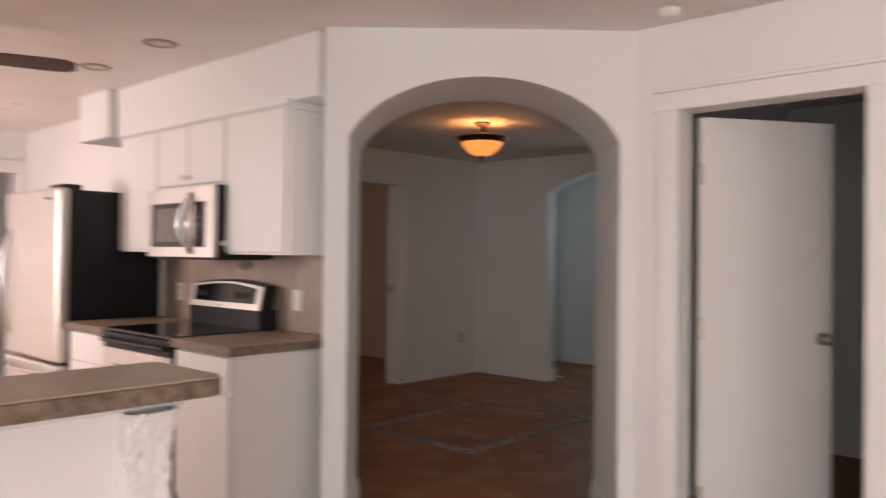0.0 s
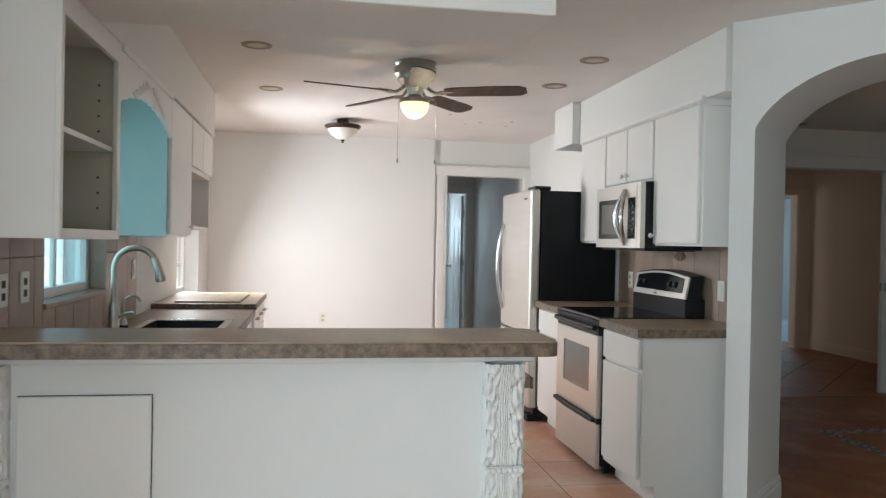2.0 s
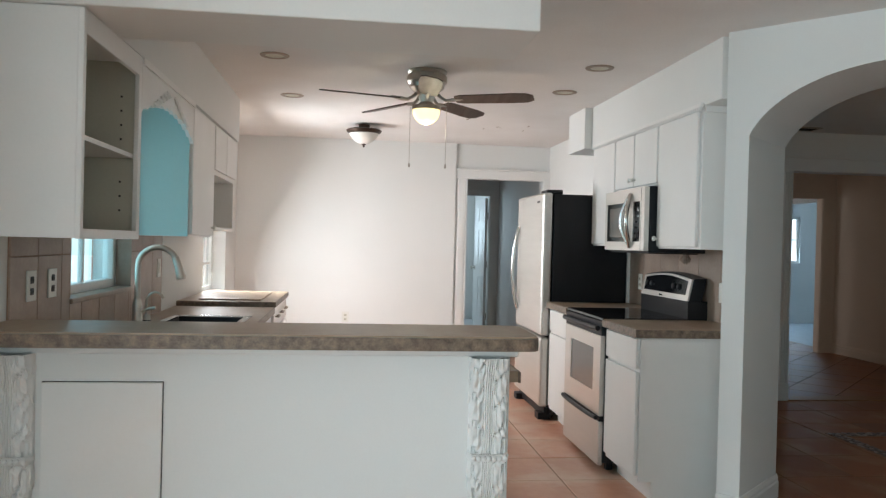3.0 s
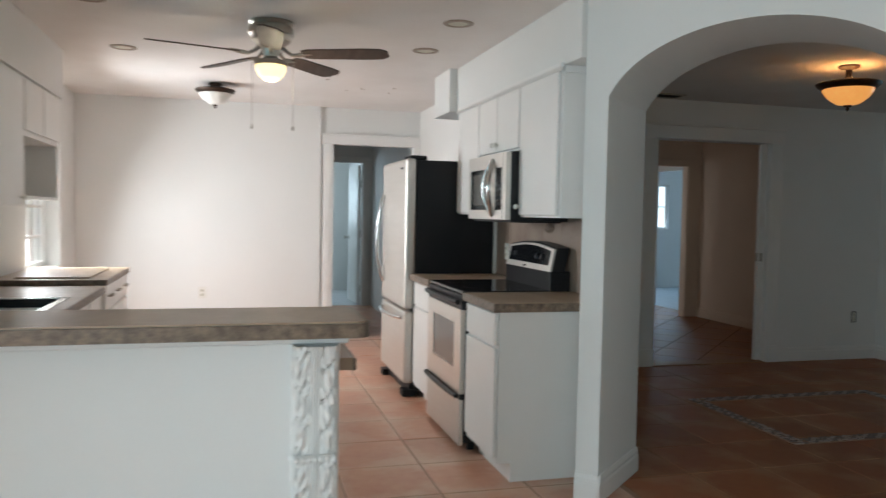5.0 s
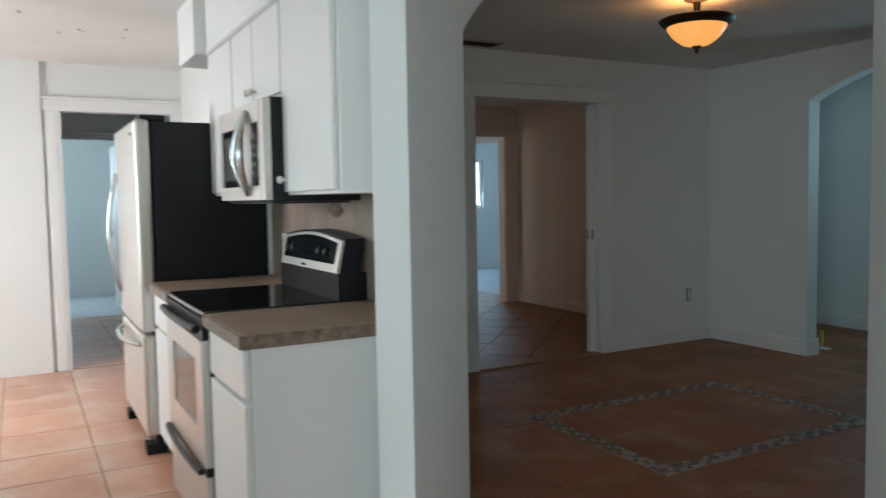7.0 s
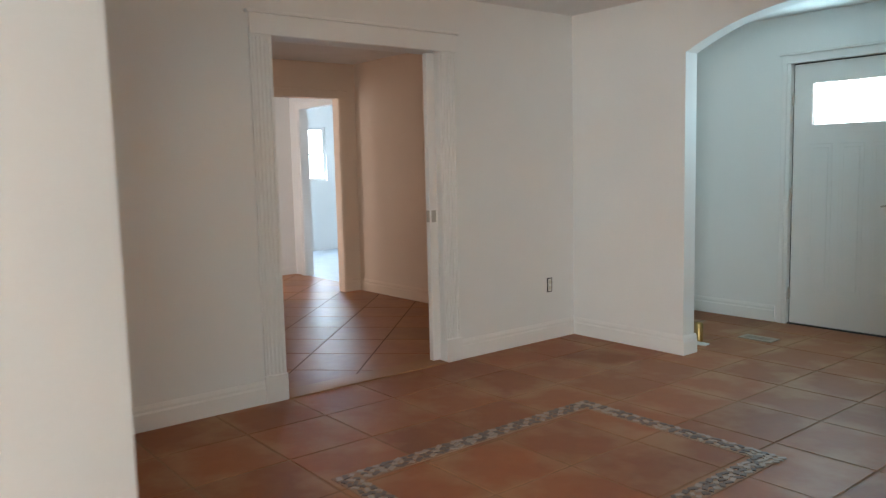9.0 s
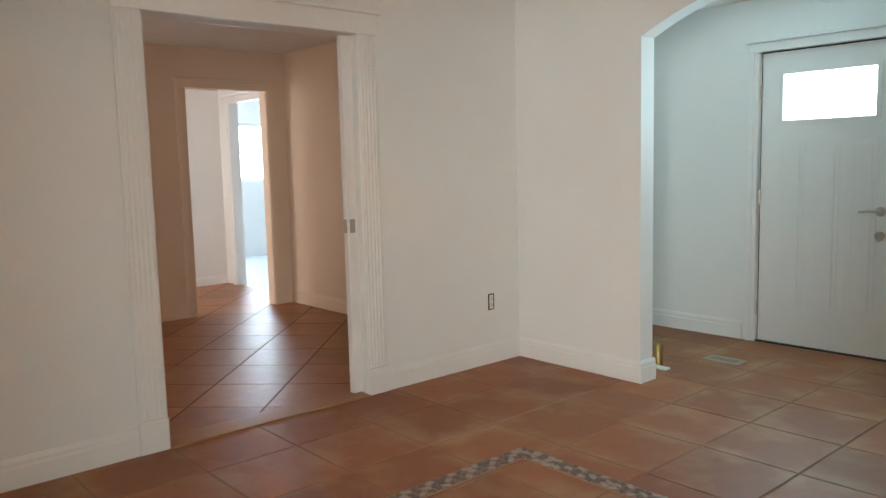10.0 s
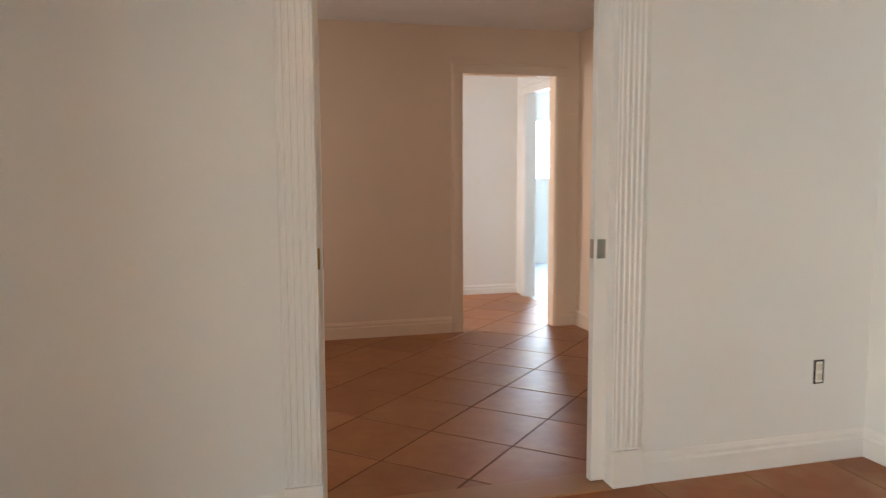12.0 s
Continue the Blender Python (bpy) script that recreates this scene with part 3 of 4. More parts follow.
single("backdrop_far", DAY, boxes((-15.02, -15.0, 7.0, 12.0, -0.25, 3.5)), "bright hazy daylight beyond the far window", "backdrop", "structure")
single("ground", GROUT, boxes((-60, 60, -60, 60, -0.30, -0.25)), "pale outdoor ground around the house", "ground", "structure")

# ---- kitchen: stove side ----
KY = 3.30   # wall face


def cab_door(parent, u0, u1, z0, z1, y, side, knob_u=None, knob_z=None, name="door"):
    """A slab door on a front at y that faces -side in y."""
    t = 0.02 * side
    d = part(parent, name, CAB, boxes((u0, u1, y, y + t, z0, z1), bevel=0.005))
    if knob_u is not None:
        part(parent, "knob", PLASTIC, lambda bm: knob(bm, knob_u, y + t, knob_z, 0, side), "small round knob", True)
    return d


def base_cabinet(x0, x1, front, back, top, side, doors, label, group="base cabinets"):
    c = thing("base_cabinet", ((x0 + x1) / 2, (front + back) / 2, 0), label, "cabinet", group)
    part(c, "body", CAB, boxes((x0, x1, front, back, 0.10, top)))
    part(c, "plinth", CAB, boxes((x0 + 0.002, x1 - 0.002, front - side * 0.075, back, 0.0, 0.10)))
    for a, b in doors:
        cab_door(c, a, b, top - 0.172, top - 0.012, front, side, name="drawer")
        cab_door(c, a, b, 0.13, top - 0.19, front, side)
    return c


base_cabinet(-3.675, -3.15, 2.66, KY, 0.88, -1, [(-3.662, -3.168)], "white painted base cabinet beside the stove")
base_cabinet(-5.015, -4.47, 2.66, KY, 0.88, -1, [(-4.98, -4.50)], "white painted base cabinet between stove and fridge")


def worktop(name, x0, x1, y0, y1, top, th, label, edges, corner=0.0):
    """A laminate top with edge strips; corner: radius of the two corners at its far y end."""
    c = thing(name, ((x0 + x1) / 2, (y0 + y1) / 2, top - th), label, "countertop")
    if corner:
        def outline(o):
            pts = [(x0 - o, y0), (x1 + o, y0)]
            for cx, a0 in ((x1 - corner, 0), (x0 + corner, 90)):
                for k in range(7):
                    a = radians(a0 + 15 * k)
                    pts.append((cx + (corner + o) * math.cos(a), y1 - corner + (corner + o) * math.sin(a)))
            return pts
        part(c, "slab", COUNTER, lambda bm: prism(bm, outline(-0.002), Matrix.Translation((0, 0, top - 0.006)), 0.006))
        part(c, "edge_strip", EDGE, lambda bm: prism(bm, outline(0.004), Matrix.Translation((0, 0, top - th)), th - 0.007), "speckled darker edge strip")
        return c
    part(c, "slab", COUNTER, boxes((x0 + 0.004, x1 - 0.004, y0 + 0.004, y1 - 0.004, top - th + 0.002, top), bevel=0.002))
    part(c, "edge_strip", EDGE, boxes(*edges, bevel=0.002), "speckled darker edge strip")
    return c


def strips(x0, x1, y0, y1, top, th, s, w=0.006):
    out = []
    if "w" in s: out.append((x0 - w, x0 + 0.004, y0, y1, top - th, top - 0.002))
    if "e" in s: out.append((x1 - 0.004, x1 + w, y0, y1, top - th, top - 0.002))
    if "s" in s: out.append((x0, x1, y0 - w, y0 + 0.004, top - th, top - 0.002))
    if "n" in s: out.append((x0, x1, y1 - 0.004, y1 + w, top - th, top - 0.002))
    return out


worktop("countertop", -3.68, -3.125, 2.625, KY, 0.925, 0.045, "brown stone-look laminate countertop beside the stove", strips(-3.68, -3.125, 2.625, KY, 0.925, 0.045, "es"))
worktop("countertop", -5.025, -4.465, 2.625, KY, 0.925, 0.045, "brown stone-look laminate countertop by the fridge", strips(-5.025, -4.465, 2.625, KY, 0.925, 0.045, "s"))


WX0, WX1 = -3.64, -2.70   # sink window opening


def splash(name, x0, x1, y, side, z0, z1, tw, th, label, skip=None):
    s = thing(name, ((x0 + x1) / 2, y, z0), label, "backsplash", kind="structure")
    part(s, "bed", GROUT, boxes((x0, x1, y, y + side * 0.004, z0, z1)) if not skip else boxes(*[(a, b, y, y + side * 0.004, c, d) for a, b, c, d in skip]))
    x = x0
    while x < x1 - 0.02:
        z = z0
        while z < z1 - 0.02:
            a, b, c, d = x + 0.002, min(x + tw, x1) - 0.002, z + 0.002, min(z + th, z1) - 0.002
            for e, f, g in ([(a, b, d)] if not skip else [(a, min(b, WX0 - 0.002), d), (max(a, WX0), min(b, WX1), min(d, 1.058)), (max(a, WX1 + 0.002), b, d)]):
                if f - e > 0.015 and g - c > 0.015:
                    part(s, "tile", SPLASH, boxes((e, f, y, y + side * 0.010, c, g), bevel=0.002))
            z += th
        x += tw
    return s


splash("backsplash", -5.03, -3.2, KY, -1, 0.925, 1.37, 0.30, 0.445, "tan stone-look backsplash tiles behind the stove")
single("tile_motif", SPLASH, lambda bm: [tube(bm, [(-4.02 + u0, KY - 0.010, 1.27 + z0), (-4.02 + u0 * 1.4, KY - 0.016, 1.29 + z0), (-4.02 + u0 * 0.6, KY - 0.010, 1.325)], [0.004, 0.013, 0.004], 8) for u0, z0 in ((-0.045, 0.0), (-0.015, -0.01), (0.02, -0.01), (0.05, 0.0))], "small raised leaf motif on the backsplash", "tile ornament", "structure")
single("fridge_side_trim", TRIM, boxes((-5.045, -5.03, 3.268, KY, 0.925, 1.37)), "thin pale edge strip", "trim", "structure")


def upper_cabinet(x0, x1, front, back, z0, z1, side, doors, label, group="wall cabinets"):
    c = thing("wall_cabinet", ((x0 + x1) / 2, (front + back) / 2, z0), label, "cabinet", group)
    part(c, "body", CAB, boxes((x0, x1, front, back, z0, z1)))
    for a, b, ku, kz in doors:
        cab_door(c, a, b, z0 + 0.012, z1 - 0.025, front, side, ku, kz)
    return c


upper_cabinet(-3.745, -3.165, 2.985, KY, 1.36, 2.14, -1, [(-3.732, -3.195, -3.71, 1.42)], "tall white slab-door wall cabinet beside the microwave")
upper_cabinet(-4.515, -3.745, 2.985, KY, 1.755, 2.14, -1, [(-4.135, -3.757, -4.11, 1.81), (-4.503, -4.15, -4.175, 1.81)], "short white two-door wall cabinet above the microwave")
upper_cabinet(-5.03, -4.515, 2.985, KY, 1.37, 2.14, -1, [(-5.015, -4.527, None, None)], "narrow white wall cabinet beside the fridge")


def dentil(bm):
    box(bm, -5.03, -3.15, 2.958, 2.975, 2.132, 2.152)
    for i in range(72):
        x = -5.02 + i * 0.026
        box(bm, x, x + 0.014, 2.955, 2.972, 2.114, 2.133)
    box(bm, -3.163, -3.145, 2.985, KY - 0.02, 2.105, 2.139)


single("dentil_moulding", TRIM, dentil, "white dentil moulding along the cabinet tops", "trim", "structure")

# stove
S0, S1, SF = -4.45, -3.685, 2.615
stove = thing("stove", ((S0 + S1) / 2, 2.95, 0), "stainless electric range with a black glass top", "stove")
part(stove, "body", BLACK, boxes((S0, S1, SF + 0.03, KY - 0.03, 0.05, 0.908), bevel=0.004))
for x in (S0 + 0.03, S1 - 0.07):
    for y in (2.68, 3.15):
        part(stove, "foot", BLACK, boxes((x, x + 0.04, y, y + 0.04, 0, 0.05)))
part(stove, "cooktop", GLOSS, boxes((S0 - 0.006, S1 + 0.006, SF + 0.01, KY - 0.10, 0.909, 0.931), bevel=0.006), "black ceramic glass cooktop")


def oven_door(bm):
    a, b, c, d = S0 + 0.005, S1 - 0.005, 0.335, 0.82
    wa, wb, wc, wd = S0 + 0.145, S1 - 0.135, 0.468, 0.735
    for r in ((a, wa, c, d), (wb, b, c, d), (wa, wb, c, wc), (wa, wb, wd, d)):
        box(bm, r[0], r[1], SF, SF + 0.03, r[2], r[3])


part(stove, "oven_door", STEEL, oven_door, "stainless oven door")
part(stove, "oven_window", OVENGLASS, boxes((S0 + 0.14, S1 - 0.13, SF + 0.006, SF + 0.024, 0.463, 0.74)), "dark glass oven window")
part(stove, "drawer", STEEL, boxes((S0 + 0.005, S1 - 0.005, SF, SF + 0.03, 0.035, 0.30), bevel=0.006), "stainless warming drawer")
part(stove, "trim_band", BLACK, boxes((S0, S1, SF + 0.004, SF + 0.03, 0.822, 0.907)))
part(stove, "trim_band", BLACK, boxes((S0, S1, SF + 0.002, SF + 0.03, 0.302, 0.333)))


def oven_handle(bm, z):
    n = 14
    tube(bm, [(S0 + 0.02 + (S1 - S0 - 0.04) * i / n, SF - 0.014 - 0.014 * math.sin(math.pi * i / n) ** 0.6, z) for i in range(n + 1)], 0.016 if z > 0.5 else 0.013, 10)


part(stove, "handle", BLACK, lambda bm: oven_handle(bm, 0.866), "black bar handle", True)
part(stove, "drawer_handle", BLACK, lambda bm: oven_handle(bm, 0.322), "black bar handle", True)


def backguard(bm, y0, y1, z0, top, rise, inset):
    n = 14
    a, b = S0 + inset, S1 - inset
    pts = [(a, z0), (b, z0)] + [(b - (b - a) * i / n, top + rise * math.sin(math.pi * i / n)) for i in range(n + 1)]
    m = Matrix(((1, 0, 0, 0), (0, 0.20, 1, y0 - 0.2 * z0), (0, 1, 0, 0), (0, 0, 0, 1)))
    prism(bm, pts, m, y1 - y0)


part(stove, "backguard", BLACK, lambda bm: (box(bm, S0, S1, KY - 0.14, KY - 0.012, 0.908, 1.04, 0.004), backguard(bm, KY - 0.13, KY - 0.05, 1.04, 1.18, 0.028, 0.0)))
part(stove, "control_fascia", STEEL, lambda bm: backguard(bm, KY - 0.142, KY - 0.128, 1.04, 1.172, 0.026, 0.006), "stainless control fascia")
part(stove, "control_panel", GLOSS, lambda bm: backguard(bm, KY - 0.139, KY - 0.133, 1.075, 1.162, 0.024, 0.05), "black control panel")


def stove_knob(bm, u):
    lathe(bm, [(0.019, 0), (0.019, 0.014), (0.014, 0.018), (0, 0.018)], S0 + u, KY - 0.125, 1.12, 14, Vector((0, -1, 0.2)).to_track_quat("Z", "Y").to_matrix().to_4x4())


for u in (0.09, 0.17, 0.53, 0.61):
    part(stove, "dial", BLACK, lambda bm: stove_knob(bm, u), "black dial", True)
part(stove, "badge", CHROME, boxes((S0 + 0.33, S0 + 0.38, KY - 0.146, KY - 0.142, 1.05, 1.06)))

# microwave
M0, M1, MF = -4.47, -3.742, 2.89
mw = thing("microwave", ((M0 + M1) / 2, 3.1, 1.335), "stainless over-the-range microwave with a curved handle", "microwave")
part(mw, "body", BLACK, boxes((M0, M1, MF + 0.03, KY, 1.335, 1.745), bevel=0.004))


def mw_front(bm):
    for r in ((M0, M1, 1.655, 1.74), (M0, M1, 1.343, 1.40), (M0, M0 + 0.035, 1.40, 1.655), (M1 - 0.30, M1 - 0.20, 1.40, 1.655), (M1 - 0.075, M1, 1.40, 1.655)):
        box(bm, r[0], r[1], MF, MF + 0.03, r[2], r[3])


part(mw, "door", STEEL, mw_front, "stainless front")
part(mw, "window", GLOSS, boxes((M0 + 0.035, M1 - 0.30, MF + 0.004, MF + 0.028, 1.40, 1.655)), "dark glass window")
part(mw, "screen", OVENGLASS, boxes((M0 + 0.09, M1 - 0.34, MF + 0.002, MF + 0.005, 1.43, 1.625)), "grey mesh window screen")
part(mw, "keypad", GLOSS, boxes((M1 - 0.20, M1 - 0.075, MF + 0.003, MF + 0.028, 1.40, 1.655)), "black keypad")
keys = part(mw, "key", BLACK, boxes(*[(M1 - 0.185 + 0.033 * i, M1 - 0.162 + 0.033 * i, MF + 0.0015, MF + 0.004, 1.425 + 0.036 * j, 1.447 + 0.036 * j) for i in range(3) for j in range(5)]))
tagged(keys, kind="stuff")
part(mw, "seam", GAP, boxes((M1 - 0.058, M1 - 0.055, MF - 0.0008, MF + 0.002, 1.345, 1.738)))


def mw_handle(bm):
    for s in (-1, 1):
        n = 16
        tube(bm, [(M1 - 0.225 + s * 0.05 * math.sin(math.pi * i / n), MF - 0.006 - 0.045 * math.sin(math.pi * i / n), 1.365 + 0.34 * i / n) for i in range(n + 1)], 0.013, 10)


part(mw, "handle", CHROME, mw_handle, "bowed chrome handle", True)
part(mw, "vent_grille", BLACK, boxes(*[(M0 + 0.02, M1 - 0.02, MF + 0.04, KY - 0.05, 1.327, 1.333)]))

# fridge
F0, F1, FF = -5.96, -5.045, 2.585
fr = thing("fridge", ((F0 + F1) / 2, 2.95, 0), "stainless bottom-freezer fridge with black sides", "fridge")
part(fr, "body", BLACK, boxes((F0 + 0.005, F1 - 0.005, FF + 0.085, KY - 0.03, 0.04, 1.765), bevel=0.006), "black textured sides")
part(fr, "door", STEEL, boxes((F0, F1, FF, FF + 0.075, 0.655, 1.775), bevel=0.018), "brushed stainless fridge door")
part(fr, "freezer_drawer", STEEL, boxes((F0, F1, FF, FF + 0.075, 0.10, 0.64), bevel=0.018), "brushed stainless freezer drawer")
part(fr, "plinth", BLACK, boxes((F0 + 0.02, F1 - 0.02, FF + 0.05, FF + 0.12, 0.015, 0.09), (F1 - 0.12, F1 - 0.01, FF + 0.0, FF + 0.10, 0.0, 0.05), (F0 + 0.01, F0 + 0.12, FF, FF + 0.10, 0.0, 0.05)))
part(fr, "hinge_cover", BLACK, boxes((F1 - 0.22, F1 - 0.02, FF + 0.03, FF + 0.16, 1.766, 1.80), bevel=0.01))


def bow(bm, p0, p1, out, r, power, n=18):
    """A bowed bar from p0 to p1 that stands off towards -y."""
    p0, p1 = Vector(p0), Vector(p1)
    tube(bm, [p0.lerp(p1, i / n) - Vector((0, 0.005 + out * math.sin(math.pi * i / n) ** power, 0)) for i in range(n + 1)], r, 12)


part(fr, "handle", CHROME, lambda bm: bow(bm, (F0 + 0.09, FF, 0.80), (F0 + 0.09, FF, 1.52), 0.055, 0.014, 0.8), "bowed chrome handle", True)
part(fr, "freezer_handle", CHROME, lambda bm: bow(bm, (F0 + 0.08, FF, 0.585), (F1 - 0.08, FF, 0.585), 0.06, 0.014, 0.6), "bowed chrome handle", True)
part(fr, "badge", BLACK, boxes((F1 - 0.20, F1 - 0.12, FF - 0.003, FF, 1.70, 1.715)))

# ---- kitchen: peninsula bar ----
bar = thing("bar_peninsula", (-2.0, 0.8, 0), "white painted peninsula wall under the bar counter", "kitchen bar")
part(bar, "panel", PAINT, boxes((-2.10, -1.93, -0.118, 1.685, 0, 0.992), bevel=0.003))
part(bar, "base_trim", TRIM, boxes((-1.93, -1.915, -0.11, 1.685, 0.0, 0.10), bevel=0.003))
part(bar, "cap_trim", TRIM, boxes((-1.93, -1.90, -0.11, 1.70, 0.955, 0.988), (-2.10, -1.90, 1.685, 1.71, 0.955, 0.988), bevel=0.006))
part(bar, "access_panel", TRIM, boxes((-1.93, -1.916, 0.073, 0.467, 0.06, 0.855), bevel=0.003), "flush painted access panel")
part(bar, "panel_gap", GAP, boxes((-1.9295, -1.9275, 0.0705, 0.4695, 0.055, 0.8575)))
worktop("bar_counter", -2.145, -1.77, -0.118, 1.755, 1.043, 0.05, "brown stone-look laminate bar counter on the peninsula", strips(-2.145, -1.77, -0.118, 1.755, 1.043, 0.05, "ewn"), 0.045)


def corbel(yc):
    """Carved acanthus bracket: scrolled side profile, leaf ribs, a bead band and a hanging lower leaf."""
    c = thing("corbel", (-1.92, yc, 0.40), "white carved acanthus leaf bracket under the bar", "corbel", "carved brackets")
    X, w = -1.93, 0.070

    def depth(z):
        if z > 0.60:
            k = (z - 0.60) / 0.36
            return 0.040 + 0.040 * k * k + 0.010 * math.sin(k * 7)
        k = max(0.0, (z - 0.40) / 0.20)
        return 0.012 + 0.045 * math.sin(min(1.0, k * 1.15) * math.pi * 0.62)

    def half(z):
        if z > 0.60:
            return w
        k = max(0.0, (z - 0.40) / 0.20)
        return 0.012 + (w - 0.012) * math.sqrt(max(0.0, 1 - (1 - min(1.0, k * 1.6)) ** 2))

    def slab(bm):
        rows, nu, nz = [], 36, 130
        for j in range(nz + 1):
            z = 0.40 + 0.555 * j / nz
            row = []
            for i in range(nu + 1):
                s = 2 * i / nu - 1
                q = abs(s)
                # paired leaflets that fan up and out from the midrib, each with a notched edge and veins
                saw = 0.10 * math.sin(q * 31 + 1.3) * min(1, q * 2)
                ph = (z * 11.0 + 0.18 * math.sin(z * 61 + (2.1 if s > 0 else 0.3)) - q * (0.9 + 0.6 * q) + saw) % 1.0
                leaf = math.sin(math.pi * ph ** 0.7) ** 0.5
                vein = 0.5 + 0.5 * math.sin(q * 30 + ph * 6)
                rib = max(0.0, 1 - q / 0.30) ** 0.5
                strand = 0.5 + 0.5 * math.cos(q * 2 * math.pi / 0.11)
                d = depth(z) * (1 - 0.25 * q ** 4) - 0.015 + 0.017 * leaf * (0.8 + 0.2 * math.sin(z * 131 + q * 9)) * (0.35 + 0.65 * min(1, q * 2.2)) * (1 - 0.7 * rib) + 0.004 * vein * (1 - rib) + rib * (0.007 + 0.007 * strand)
                if ph < 0.12 and q > 0.26:
                    d -= 0.009
                if q > 0.90:
                    d -= 0.012
                edge = half(z) * (1 + (0.10 if z < 0.60 else 0.03) * (leaf - 0.7))
                row.append(bm.verts.new((X + max(0.004, d), yc + s * edge, z)))
            rows.append(row)
        for a, b in zip(rows, rows[1:]):
            for i in range(nu):
                bm.faces.new((a[i], a[i + 1], b[i + 1], b[i]))
        for k in (0, nu):
            back = [bm.verts.new((X, r[k].co.y, r[k].co.z)) for r in rows]
            for i in range(nz):
                bm.faces.new((rows[i][k], rows[i + 1][k], back[i + 1], back[i]))
    part(c, "leaf", TRIM, slab, smooth=True)

    def band(bm):
        for i in range(7):
            m = bmesh.ops.create_uvsphere(bm, u_segments=10, v_segments=7, radius=0.011)
            bmesh.ops.translate(bm, verts=m["verts"], vec=(X + 0.062, yc - 0.057 + 0.019 * i, 0.598))
        tube(bm, [(X + 0.02, yc - 0.066, 0.598), (X + 0.05, yc - 0.06, 0.598), (X + 0.05, yc + 0.06, 0.598), (X + 0.02, yc + 0.066, 0.598)], 0.013, 8)
    part(c, "bead_band", TRIM, band, smooth=True)


corbel(1.605)
corbel(-0.02)

# lower worktop on the kitchen side of the bar and the sink run
LT = 0.87
base_cabinet(-2.66, -2.10, 0.45, 1.70, LT - 0.045, 1, [], "white painted base cabinet behind the bar")
worktop("countertop", -2.70, -2.10, 0.56, 1.76, LT, 0.045, "brown laminate lower countertop behind the bar", strips(-2.70, -2.10, 0.56, 1.76, LT, 0.045, "wn"))
base_cabinet(-4.78, -2.10, 0.53, -0.118, LT - 0.045, 1, [(-4.76, -4.36), (-4.33, -3.95), (-3.92, -3.40), (-3.37, -2.85)], "white painted sink base cabinet")
SX0, SX1, SY0, SY1 = -4.05, -3.42, 0.06, 0.47
sinktop = thing("sink_countertop", (-3.3, 0.2, LT - 0.045), "brown stone-look laminate countertop around the sink", "countertop")
part(sinktop, "slab", COUNTER, boxes((-4.80, SX0, -0.118, 0.565, LT - 0.045, LT), (SX1, -2.10, -0.118, 0.565, LT - 0.045, LT), (SX0, SX1, -0.118, SY0, LT - 0.045, LT), (SX0, SX1, SY1, 0.565, LT - 0.045, LT)))
part(sinktop, "edge_strip", EDGE, boxes((-4.80, -2.70, 0.566, 0.572, LT - 0.045, LT - 0.002)))
sink = thing("sink", ((SX0 + SX1) / 2, 0.26, LT - 0.2), "dark sink bowl with a pale rim", "sink")
part(sink, "bowl", BLACK, boxes((SX0, SX0 + 0.01, SY0, SY1, LT - 0.2, LT), (SX1 - 0.01, SX1, SY0, SY1, LT - 0.2, LT), (SX0, SX1, SY0, SY0 + 0.01, LT - 0.2, LT), (SX0, SX1, SY1 - 0.01, SY1, LT - 0.2, LT), (SX0, SX1, SY0, SY1, LT - 0.21, LT - 0.2)))
part(sink, "rim", CHROME, boxes((SX0 - 0.03, SX0 + 0.01, SY0 - 0.03, SY1 + 0.03, LT, LT + 0.006), (SX1 - 0.01, SX1 + 0.03, SY0 - 0.03, SY1 + 0.03, LT, LT + 0.006), (SX0, SX1, SY0 - 0.03, SY0 + 0.01, LT, LT + 0.006), (SX0, SX1, SY1 - 0.01, SY1 + 0.03, LT, LT + 0.006)))


def faucet(bm):
    x, y = -3.36, 0.0
    lathe(bm, [(0.036, 0), (0.036, 0.012), (0.028, 0.03), (0.024, 0.13), (0.017, 0.16)], x, y, LT, 18)
    p = [(x, y, LT + 0.15), (x, y, LT + 0.33)]
    p += [(x, y + 0.10 - 0.10 * math.cos(a), LT + 0.33 + 0.10 * math.sin(a)) for a in [math.pi * i / 12 for i in range(1, 11)]]
    tube(bm, p, 0.0155, 12)
    e = Vector(p[-1])
    tube(bm, [e, e + Vector((0, 0.018, -0.05)), e + Vector((0, 0.03, -0.10)), e + Vector((0, 0.032, -0.115))], [0.018, 0.02, 0.026, 0.024], 12)


fc = thing("kitchen_faucet", (-3.36, 0.0, LT), "brushed nickel pull-down gooseneck faucet by the sink", "faucet")
part(fc, "spout", NICKEL, faucet, smooth=True)
part(fc, "lever", NICKEL, lambda bm: tube(bm, [(-3.36, 0.02, LT + 0.09), (-3.34, 0.07, LT + 0.11), (-3.33, 0.10, LT + 0.115)], 0.008), smooth=True)
wf = thing("filter_faucet", (-3.55, 0.0, LT), "small curved drinking water faucet beside the sink", "faucet")
part(wf, "spout", NICKEL, lambda bm: (lathe(bm, [(0.02, 0), (0.02, 0.05), (0.012, 0.06)], -3.55, 0.0, LT, 14), tube(bm, [(-3.55, 0, LT + 0.05), (-3.55, 0.0, LT + 0.13)] + [(-3.55, 0.045 - 0.045 * math.cos(a), LT + 0.13 + 0.05 * math.sin(a)) for a in [math.pi * i / 8 for i in range(1, 8)]], 0.007)), smooth=True)
